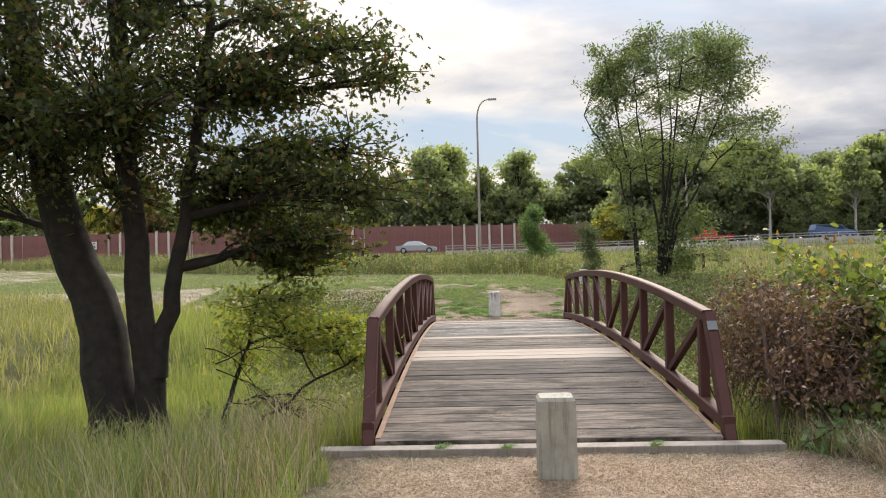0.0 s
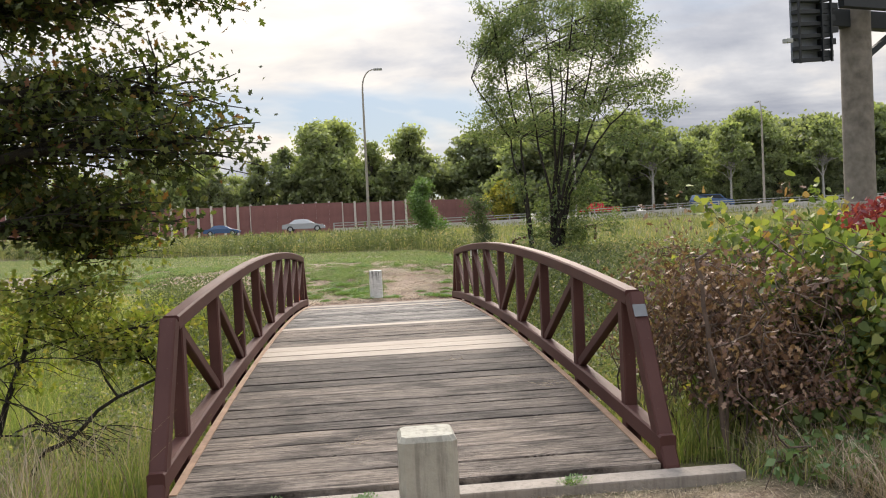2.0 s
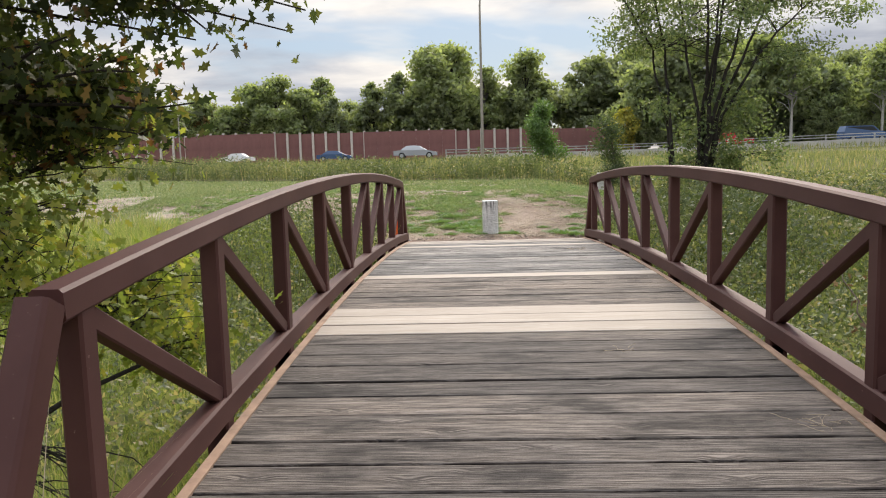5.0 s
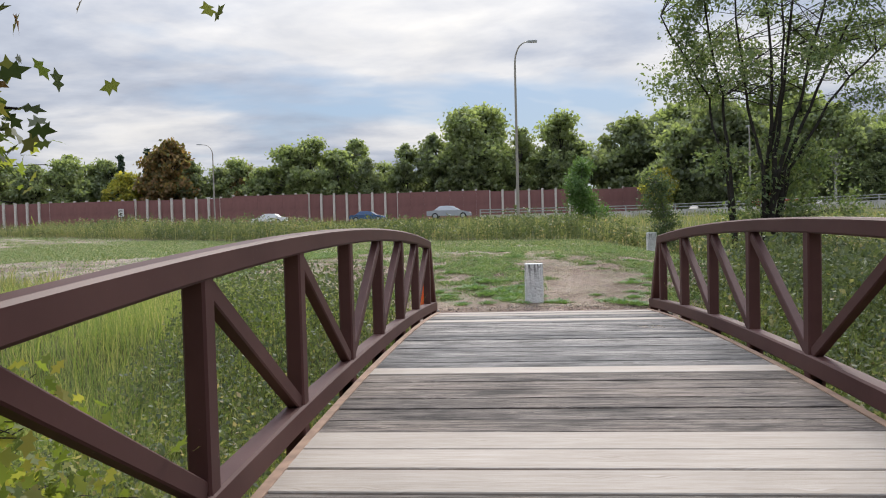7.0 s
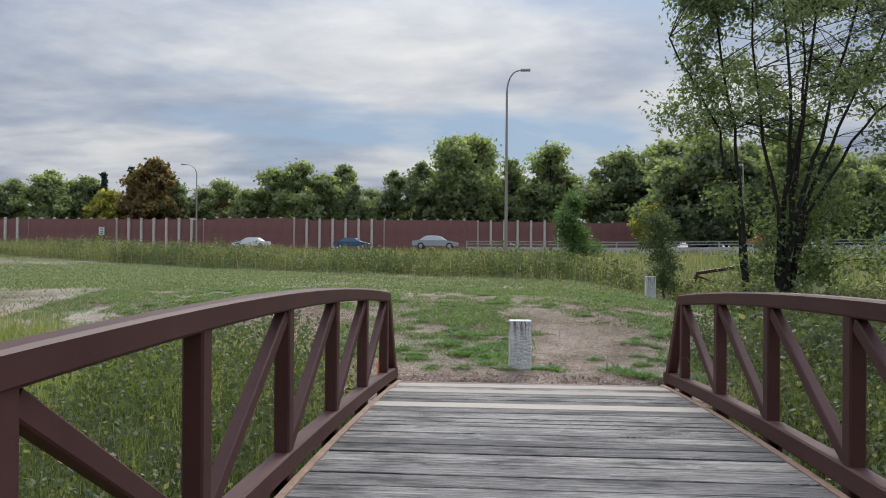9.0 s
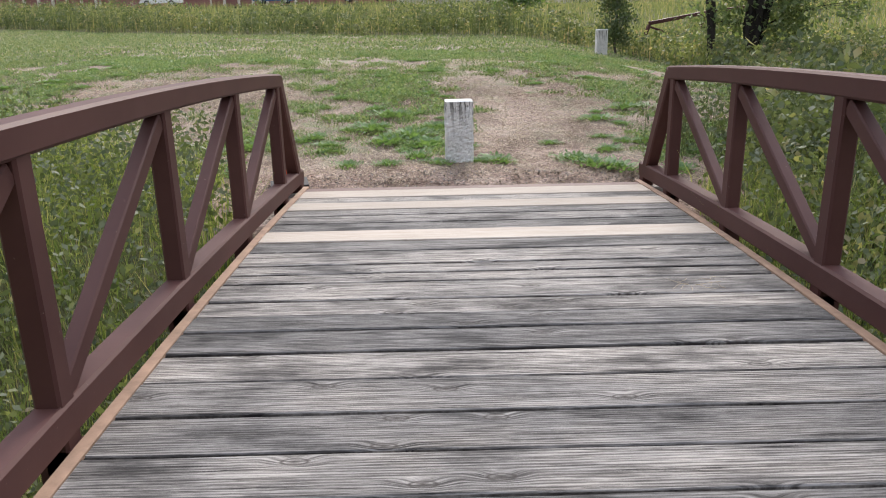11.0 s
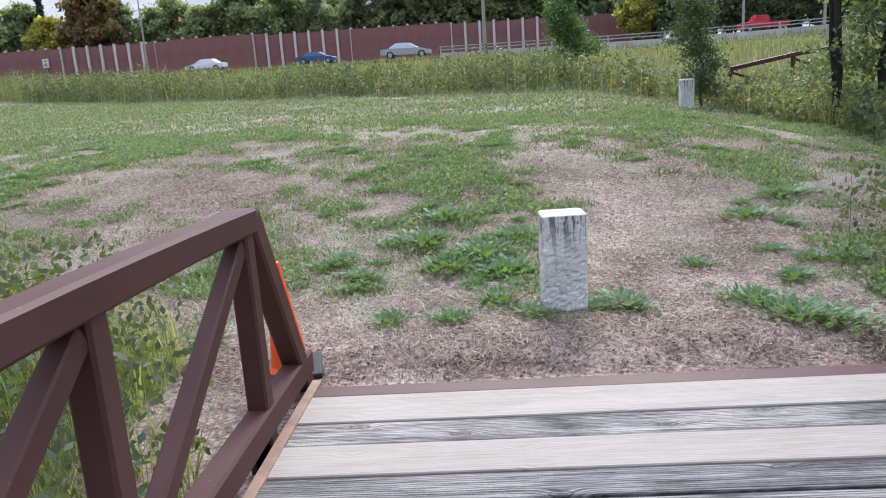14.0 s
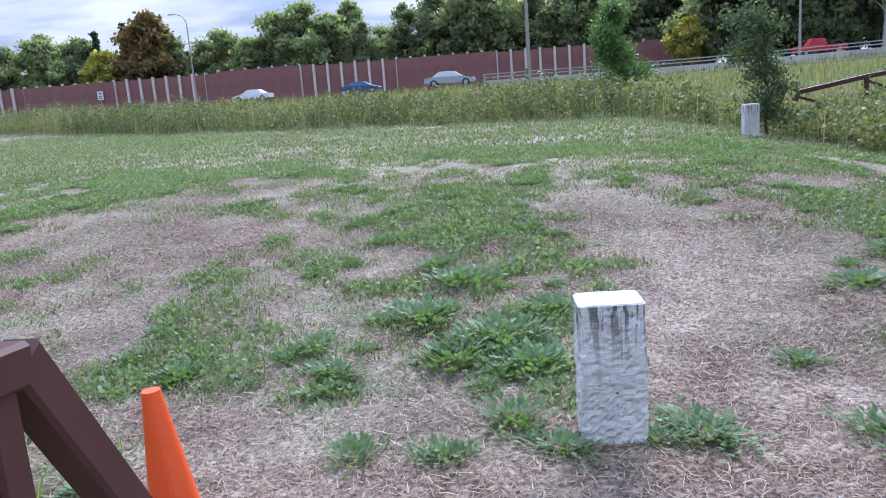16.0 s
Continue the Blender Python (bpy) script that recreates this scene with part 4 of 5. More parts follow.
def willow():
    rng = np.random.default_rng(19)
    at = (6.1, 21.2, gz(6.1, 21.2))
    stems = []
    for i, (dx, top, r) in enumerate(((-1.9, 8.2, 0.07), (-1.0, 7.4, 0.07), (0.1, 8.6, 0.09), (0.9, 8.9, 0.10), (1.7, 8.4, 0.09), (2.7, 7.2, 0.08), (3.5, 5.9, 0.06), (-2.7, 6.2, 0.05), (0.5, 7.8, 0.07))):
        base = (-0.75, 0, -0.1) if i in (0, 7) else (0.05 * dx, 0.05 * i, -0.1)
        stems.append(curve_stem(rng, [base, (base[0] + dx * 0.10, rng.uniform(-.2, .2), 2.3), (dx * 0.5, rng.uniform(-.6, .6), 4.3), (dx, rng.uniform(-1, 1), top)], r, 0.018, 16))
    blobs = []
    for i in range(96):
        a = rng.uniform(0, 2 * np.pi)
        h = rng.uniform(3.9, 9.1)
        w = 3.6 * math.sqrt(max(0.05, 1 - ((h - 5.6) / 3.75) ** 2)) * smooth((h - 2.4) / 2.2)
        rr = w * rng.uniform(0.25, 1.0) ** 0.5
        blobs.append(((rr * math.cos(a) + 0.55, rr * math.sin(a) * 0.8, h), (0.62, 0.62, 0.42), 0.40))
    for i in range(9):
        blobs.append(((-1.9 + rng.normal(0, 0.25), rng.normal(0, 0.4), 5.2 + 0.42 * i), (0.42, 0.45, 0.35), 0.35, 0))
    for x, z in ((-1.2, 2.6), (0.2, 2.3), (1.1, 2.7), (-0.4, 1.6), (0.6, 1.4), (1.9, 2.2), (0.3, 3.1), (1.2, 1.2), (0.1, 0.9), (0.9, 0.6), (2.2, 1.3), (-0.8, 1.0), (0.0, 1.9), (0.8, 2.2)):
        blobs.append(((x, 0.2, z), (0.7, 0.7, 0.65), 0.6))
    tree("willow_tree", at, "airy grey-green many-stemmed willow tree standing in weeds before the highway", stems, blobs, 30, 27, 0.115, M_BARK, M_WILLOW, 21, KITE * np.array([0.85, 1, 1]), 0.16, limb_r=0.014)
    s = [curve_stem(rng, [(0, 0, -0.1), (0.05, 0, 1.2), (0.0, 0, 2.9)], 0.05, 0.015)]
    bl = [((rng.uniform(-.9, .9) * (1.1 - z / 4.5), rng.uniform(-.6, .6), z), (0.95 - 0.12 * z, 0.8, 0.42), 1.4) for z in np.linspace(0.2, 3.5, 14)]
    tree("sapling", (3.2, 41.0, gz(3.2, 41)), "bright green young tree standing in the weeds", s, bl, 18, 30, 0.13, M_BARK_GREY, M_SAPLING, 31, KITE, 0.16, limb_r=0.02)
    s = [curve_stem(rng, [(0, 0, -0.1), (0.05, 0, 0.8), (-0.05, 0, 2.0)], 0.04, 0.012)]
    bl = [((rng.uniform(-.4, .4), rng.uniform(-.3, .3), z), (0.55, 0.5, 0.3), 1.3) for z in np.linspace(0.4, 2.3, 9)]
    tree("bush", (4.35, 25.8, gz(4.35, 25.8)), "small dull green leafy bush beside a white concrete post", s, bl, 16, 24, 0.08, M_BARK_GREY, M_BUSH, 32, KITE, 0.12, limb_r=0.015)


willow()


# ---- woods beyond the highway ----
def woods():
    rng = np.random.default_rng(77)
    kinds = {}

    def prototype(mi, h, w, seed, bark, pale=False, cone=False, sparse=1.0):
        r = np.random.default_rng(seed)
        t = thing("tree", (0, 0, 0), "broad-crowned deciduous tree in the woods beyond the highway", "tree", "trees of the woods")
        stem = curve_stem(r, [(0, 0, -0.5), (r.uniform(-.4, .4), 0, h * 0.4), (r.uniform(-.8, .8), 0, h * 0.92)], h * 0.022, 0.06, 8)
        limbs = [stem]
        pos = []
        if cone:
            for i in range(110):
                z = h * (0.08 + 0.92 * i / 110)
                rr = w * 0.5 * (1 - i / 112) * r.uniform(0.6, 1.05)
                a = r.uniform(0, 6.28)
                tip = np.array((rr * math.cos(a), rr * math.sin(a), z - 0.25 * rr))
                q = r.uniform(0.15, 1, 26)[:, None]
                pos.append(np.array((0, 0, z)) * (1 - q) + tip * q + r.normal(0, 0.14, (26, 3)))
        else:
            nb = 84
            for i in range(nb):
                z = h * r.uniform(0.5 if pale else 0.12, 1.0)
                a0 = r.uniform(0, 6.28)
                f = math.sin(min(1.0, (z / h - 0.08) * 1.7) * math.pi / 2) * (1 - 0.75 * max(0, z / h - 0.6) / 0.4) * (1 + 0.22 * math.sin(3 * a0 + 5 * z / h))
                rr = w * 0.5 * f * r.uniform(0.25, 0.95)
                a = r.uniform(0, 6.28)
                c = np.array((rr * math.cos(a), rr * math.sin(a), z))
                k = int(np.argmin(np.abs(stem[0][:, 2] - z * 0.75)))
                limbs.append(bend(r, stem[0][k], c, h * 0.007, 0.03, 0.12, 5, 0.05))
                R = r.uniform(0.45, 1.5) * w * 0.095
                m = int(95 * sparse)
                d = r.normal(0, 1, (m, 3))
                d /= np.linalg.norm(d, axis=1)[:, None]
                pos.append(c + d * R * (r.uniform(0.1, 1.35, (m, 1)) ** 0.8) * np.array([1.15, 1.15, 0.8]))
        V, F = tube_arrays(limbs, 5)
        arrays("trunk", V, F, bark, t)
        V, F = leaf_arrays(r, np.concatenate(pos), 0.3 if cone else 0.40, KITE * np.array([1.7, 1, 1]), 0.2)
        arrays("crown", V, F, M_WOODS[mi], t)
        return t

    protos = []
    specs = [(0, 11, 8, M_BARK), (1, 12.5, 9, M_BARK), (2, 9.5, 8, M_BARK_GREY), (1, 14, 8, M_BARK_GREY), (0, 9, 8.5, M_BARK), (2, 12, 7, M_BARK_PALE), (3, 6.5, 6.5, M_BARK), (4, 9.5, 7, M_BARK)]
    for k, (mi, h, w, bark) in enumerate(specs):
        protos.append((prototype(mi, h, w, 100 + k, bark, k == 5, sparse=0.5 if k == 5 else 1.0), h))
    spruce = prototype(5, 10.5, 4.2, 140, M_BARK, cone=True)
    tagged(spruce, "dark pointed spruce tree beyond the noise barrier")
    used = set()

    def put(k, x, y, height, turn=None, label=""):
        src, h = (spruce, 10.5) if k == "s" else protos[k]
        s = height / h
        m = pose(x, y, 1.9 if y > 120 else 1.5, 0, 0, rng.uniform(0, 360) if turn is None else turn)
        if k not in used:
            used.add(k)
            src.matrix_basis = m
            src.scale = (s, s, s)
            ob = src
        else:
            ob = copy_thing(src, m)
            ob.scale = (s, s, s)
        if label:
            tagged(ob, label)

    # left to right: x at y 152, top above the highway
    row = [(0, -118, 12), (1, -112, 11.5), (2, -106, 12), (3, -101, 11.5), (0, -98, 11), (3, -92, 13), (2, -90, 11.5), (3, -86, 12), (0, -83, 11.5), (1, -88, 11), ("s", -79, 12.5), ("s", -73.5, 13.5), (6, -77, 8.6), (7, -67, 14), (7, -70, 12),
           (0, -63, 10.5), (4, -60, 9.5), (7, -55, 10), (2, -52, 9), (1, -56, 11), (2, -44, 12.5), (1, -39, 13.5), (2, -34, 11.5), (2, -49, 9), (0, -28, 10),
           (5, -31.5, 14.0), (0, -21, 12.5), (0, -15, 14.0), (4, -10, 12), (1, -6, 13.5), (0, -2, 12), (1, -5.0, 18.5), (1, -9.0, 17.5), (3, 1.5, 14.5), (4, 3, 12), (0, 8, 12),
           (1, 9.5, 17.0), (4, 12, 12.5), (0, 19, 12), (4, 22, 15), (0, 26, 15.5), (2, 32, 17.5), (1, 36, 18), (2, 41, 17), (0, 46, 16.5), (0, 30, 13), (4, 52, 17)]
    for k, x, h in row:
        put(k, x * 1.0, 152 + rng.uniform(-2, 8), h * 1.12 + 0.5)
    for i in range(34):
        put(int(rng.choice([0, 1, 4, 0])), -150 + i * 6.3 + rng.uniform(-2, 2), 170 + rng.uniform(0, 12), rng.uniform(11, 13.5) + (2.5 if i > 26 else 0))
    # the nearer woods right of the lamp, behind the willow
    for i in range(46):
        x = 26 + i * 2.6 + rng.uniform(-1.5, 1.5)
        k = int(rng.choice([0, 0, 1, 4, 3, 2]))
        put(k, x, 134 + rng.uniform(-4, 10), rng.uniform(12, 18))
    for i in range(18):
        put(int(rng.choice([0, 4, 1])), 30 + i * 6.5, 150 + rng.uniform(-2, 8), rng.uniform(15, 18))
    for x in (49, 63, 80, 97, 118):
        put(5, x, 125.5, rng.uniform(13, 16), label="thin tree with a pale trunk at the edge of the woods")
    for i in range(30):
        put(int(rng.choice([0, 2, 4])), 27 + i * 3.3, 129 + rng.uniform(-1, 1), rng.uniform(4, 8), label="low rounded shrub at the edge of the woods")
    put(6, 23.5, 128, 6.5, label="small yellow-brown shrub at the edge of the woods")
    # left and behind the camera, closing the view
    for i in range(26):
        a = radians(196 + i * 5.9)
        put(int(rng.choice([0, 1, 2])), 80 * math.cos(a), 60 * math.sin(a) - 22, rng.uniform(10, 14))


woods()


# ---- bridge ----
BRIDGE = thing("footbridge", (0, 0, 0), "arched footbridge with brown-painted steel truss rails and a weathered plank deck", "bridge")
POSTS = [0.77 + 1.279 * k for k in range(9)]


def chord_z(y):
    return 1.245 - 0.225 * ((y - 5.93) / 5.2) ** 2


def bridge():
    for side, name in ((-1, "railing"), (1, "railing")):
        rail = new(name)
        rail.parent = BRIDGE
        rail.location = (side * 1.555, 0, 0)
        ys = np.linspace(POSTS[0] - 0.15, POSTS[-1] + 0.10, 29)
        top = [(0, y, chord_z(y)) for y in ys]
        part("top_chord", square_tube(top, 0.105, 0.105), M_PAINT, rail)
        a, b = top[0], top[-1]
        part("end_post", square_tube([(0, 0.0, -0.25), (0, 0.06, 0.0), (0, a[1] - 0.035, a[2] + 0.02)], 0.104, 0.115), M_PAINT, rail)
        part("end_post", square_tube([(0, 11.84, -0.25), (0, 11.74, 0.0), (0, b[1] + 0.0, b[2] + 0.012)], 0.104, 0.115), M_PAINT, rail)
        low = [(0, y, float(deck_z(y)) + 0.095) for y in np.linspace(0.06, 11.8, 31)]
        part("bottom_chord", square_tube(low, 0.106, 0.125), M_PAINT, rail)
        for y in POSTS:
            part("post", square_tube([(0, y, float(deck_z(y)) - 0.3), (0, y, chord_z(y) - 0.045)], 0.09, 0.10, 0.01), M_PAINT, rail)
        for i in range(8):
            y0, y1 = POSTS[i], POSTS[i + 1]
            if i < 4:
                a, b = (0, y0 + 0.055, chord_z(y0) - 0.085), (0, y1 - 0.055, float(deck_z(y1)) + 0.17)
            else:
                a, b = (0, y0 + 0.055, float(deck_z(y0)) + 0.17), (0, y1 - 0.055, chord_z(y1) - 0.085)
            part("brace", square_tube([a, b], 0.065, 0.078, 0.007), M_PAINT, rail)
        # ledge that carries the deck's edge, and the ends of the floor beams below the chord
        ledge = [(-side * 0.08, y, float(deck_z(y)) - 0.0) for y in np.linspace(0.1, 11.72, 31)]
        part("ledge", square_tube(ledge, 0.05, 0.02, 0.003), M_LEDGE, rail)
        for y in POSTS:
            part("beam_end", square_tube([(0, y - 0.05, float(deck_z(y)) - 0.08), (0, y + 0.05, float(deck_z(y)) - 0.08)], 0.12, 0.16, 0.01), M_PAINT, rail)
    for y in POSTS:
        bm = bmesh.new()
        box(bm, -1.5, 1.5, y - 0.05, y + 0.05, float(deck_z(y)) - 0.24, float(deck_z(y)) - 0.065)
        part("floor_beam", bm, M_PAINT, BRIDGE)
    for x in (-1.0, 0.0, 1.0):
        part("stringer", square_tube([(x, y, float(deck_z(y)) - 0.30) for y in np.linspace(0.05, 11.75, 21)], 0.08, 0.12), M_PAINT, BRIDGE)
    # plate at the far end and the concrete sills
    bm = bmesh.new()
    box(bm, -1.48, 1.48, 11.505, 11.62, -0.05, 0.04, 0.004)
    part("end_plate", bm, M_PAINT, BRIDGE)
    # identification plate on the near post
    bm = bmesh.new()
    box(bm, -0.045, 0.045, -0.004, 0.004, -0.04, 0.05, 0.003)
    p = part("plate", bm, M_PLATE, BRIDGE, "small bare metal name plate")
    p.matrix_basis = pose(1.55, 0.46, 0.93, -30, 0, 0)


M_LEDGE = plain("rusty_edge", (0.30, 0.19, 0.13), 0.85, var=0.3, scale=9)
bridge()


# ---- sills, bollards, cone ----
def block(name, x0, x1, y0, y1, z0, z1, mat, label, category, bevel=0.03):
    t = tagged(part(name, _block(x0, x1, y0, y1, z0, z1, bevel), mat), label, category)
    return t


def _block(x0, x1, y0, y1, z0, z1, bevel):
    bm = bmesh.new()
    box(bm, x0, x1, y0, y1, z0, z1, bevel)
    return bm


tagged(block("sill_near", -1.95, 1.95, -0.16, 0.0, -0.5, 0.005, M_SILL, "pale concrete sill under the near end of the footbridge", "sill", 0.012), kind="structure")
tagged(block("sill_far", -1.8, 1.8, 11.63, 11.72, -0.5, -0.01, M_SILL, "dirty concrete sill under the far end of the footbridge", "sill", 0.012), kind="structure")


def bollard(at, w, d, h, mat, label, chamfer, turn=0.0, lean=0.0):
    t = thing("bollard", (0, 0, 0), label, "bollard", "concrete bollards")
    t.matrix_world = pose(*at, lean, 0, turn)
    bm = bmesh.new()
    c = chamfer
    outline = [(-w / 2 + c, -d / 2), (w / 2 - c, -d / 2), (w / 2, -d / 2 + c), (w / 2, d / 2 - c), (w / 2 - c, d / 2), (-w / 2 + c, d / 2), (-w / 2, d / 2 - c), (-w / 2, -d / 2 + c)]
    rings = []
    for z, s in ((-0.3, 1.0), (0.0, 1.0), (h * 0.5, 0.995), (h - c, 0.985), (h, 0.985 - 1.3 * c / w)):
        rings.append([bm.verts.new((x * s, y * s, z)) for x, y in outline])
    for r0, r1 in zip(rings, rings[1:]):
        for i in range(8):
            bm.faces.new((r0[i], r0[(i + 1) % 8], r1[(i + 1) % 8], r1[i]))
    bm.faces.new(rings[-1])
    bm.faces.new(rings[0][::-1])
    part("body", bm, mat, t)
    return t


bollard((-0.015, -0.83, -0.04), 0.285, 0.25, 0.605, M_CONC, "chamfered grey concrete bollard before the footbridge", 0.026)
def rough_bollard(at, w, d, h, label, turn, seed):
    """A whitewashed bollard whose skin is pitted and chipped at the corners."""
    t = thing("bollard", (0, 0, 0), label, "bollard", "concrete bollards")
    t.matrix_world = pose(*at, 0, 0, turn)
    n, m, c = 18, 52, 0.010
    u = np.linspace(-1, 1, n, endpoint=False) + 1 / n
    flat = np.concatenate([np.stack([u * (w / 2 - c), np.full(n, -d / 2)], 1), np.stack([np.full(n, w / 2), u * (d / 2 - c)], 1),
                           np.stack([-u * (w / 2 - c), np.full(n, d / 2)], 1), np.stack([np.full(n, -w / 2), -u * (d / 2 - c)], 1)])
    out = np.repeat(np.array([(0, -1), (1, 0), (0, 1), (-1, 0)], float), n, axis=0)
    k = len(flat)
    zs = np.linspace(-0.25, h, m)
    s = np.arange(k) * (2 * (w + d) / k)
    S, Z = np.meshgrid(s, zs)
    # ragged horizontal pits
    pit = fbm(S * 30 + seed, Z * 60, 1.0, 31 + seed, 3)
    depth = -0.006 * smooth((pit - 0.05) / 0.35) + 0.0015 * fbm(S * 90, Z * 120, 1.0, 37 + seed, 2)
    corner = np.minimum(np.arange(k) % n, n - 1 - np.arange(k) % n) < 1
    chip = fbm(Z * 14 + 3.0 * np.floor(S / 0.2), S * 3, 1.0, 41 + seed, 3)
    depth = depth - 0.012 * smooth((chip - 0.15) / 0.4) * corner[None, :]
    depth = depth * smooth((h - Z) / 0.02)
    X = flat[None, :, 0] * (1 - 0.015 * Z / h) + out[None, :, 0] * depth
    Y = flat[None, :, 1] * (1 - 0.015 * Z / h) + out[None, :, 1] * depth
    V = np.stack([X, Y, Z], -1).reshape(-1, 3)
    i, j = np.meshgrid(np.arange(m - 1), np.arange(k), indexing="ij")
    a, b = i * k + j, i * k + (j + 1) % k
    F = np.stack([a, b, b + k, a + k], -1).reshape(-1, 4)
    bm = bmesh.new()
    vs = [bm.verts.new(v) for v in V.tolist()]
    for f in F.tolist():
        bm.faces.new([vs[q] for q in f])
    top = vs[-k:]
    rim = [bm.verts.new((v.co.x * 0.95, v.co.y * 0.94, h + 0.006)) for v in top]
    for q in range(k):
        bm.faces.new((top[q], top[(q + 1) % k], rim[(q + 1) % k], rim[q]))
    bm.faces.new(rim)
    bmesh.ops.recalc_face_normals(bm, faces=bm.faces[:])
    part("body", bm, M_CONC_WHITE, t)


rough_bollard((-0.08, 12.76, gz(-0.1, 12.76)), 0.28, 0.22, 0.595, "rough whitewashed concrete bollard with black runs beyond the footbridge", 3, 2)
bollard((3.84, 24.95, gz(3.84, 24.95) - 0.02), 0.27, 0.25, 0.62, M_CONC_WHITE, "whitewashed concrete bollard at the edge of the mown grass", 0.012)


def cone():
    t = thing("traffic_cone", (0, 0, 0), "tall slim orange traffic cone on a black rubber base", "traffic cone")
    t.matrix_world = pose(-1.665, 11.95, gz(-1.63, 11.96) + 0.002, 0, -3, 12)
    bm = bmesh.new()
    bmesh.ops.create_cone(bm, cap_ends=True, segments=32, radius1=0.105, radius2=0.032, depth=0.58, matrix=Matrix.Translation((0, 0, 0.34)))
    bmesh.ops.create_cone(bm, cap_ends=True, segments=32, radius1=0.13, radius2=0.105, depth=0.03, matrix=Matrix.Translation((0, 0, 0.045)))
    part("cone", bm, M_ORANGE, t, shade=False)
    bm = bmesh.new()
    box(bm, -0.17, 0.17, -0.17, 0.17, 0.0, 0.035, 0.012)
    part("base", bm, M_RUBBER, t)


cone()


# ---- the next footbridge, half hidden in weeds ----
def far_railing():
    pts = [(6.35, 30.0, 0.80), (8.2, 30.6, 1.06), (10.5, 31.3, 1.28)]
    base = Vector((6.35, 30.0, 0.0))
    t = thing("railing", base, "dark brown arched steel bridge railing half hidden in weeds", "railing")
    turn = pose(0, 0, 0, 0, 0, 17.5 - 90)
    line = []
    for p in pts:
        v = Vector(p) - base
        line.append((0, math.hypot(v.x, v.y), v.z))
    ob = part("top_chord", square_tube(line, 0.11, 0.11), M_PAINT, t)
    ob.matrix_basis = turn
    for i, (_, y, z) in enumerate(line):
        part("post", square_tube([(0, y - (0.5 if i == 0 else 0), -0.4), (0, y, z - 0.05)], 0.1, 0.1), M_PAINT, t).matrix_basis = turn
        if i:
            part("brace", square_tube([(0, line[i - 1][1], line[i - 1][2] - 0.1), (0, y, 0.1)], 0.06, 0.06), M_PAINT, t).matrix_basis = turn


far_railing()


# ---- plants of the ground ----
def scatter(rng, n, x0, x1, y0, y1, keep):
    x, y = rng.uniform(x0, x1, n), rng.uniform(y0, y1, n)
    k = keep(x, y)
    return x[k], y[k]


def off_bridge(x, y):
    return ~((np.abs(x) < 1.75) & (y > -0.2) & (y < 11.8)) & ~((np.abs(x) < 2.3) & (y > 11.0) & (y < 12.6)) & ~((np.abs(x) < 2.0) & (np.abs(y) < 0.4))


def near_bits(x, y):
    return (np.hypot(x + 4.75, y - 2) > 0.3) & (np.hypot(x + 0.015, y + 0.8) > 0.25)


def grass(name, rng, x, y, h, width, mat, label, lean=0.35, sink=0.02):
    roots = np.stack([x, y, ground_z(x, y) - sink], 1)
    V, F = blade_arrays(rng, roots, h, width, lean)
    tagged(arrays(name, V, F, mat), label, "grass", kind="stuff")


def weed_height(x):
    """The band of weeds is lower towards the right."""
    return (1 - 0.10 * smooth((x + 16) / 12)) * (1 - 0.45 * smooth((x - 3) / 3))


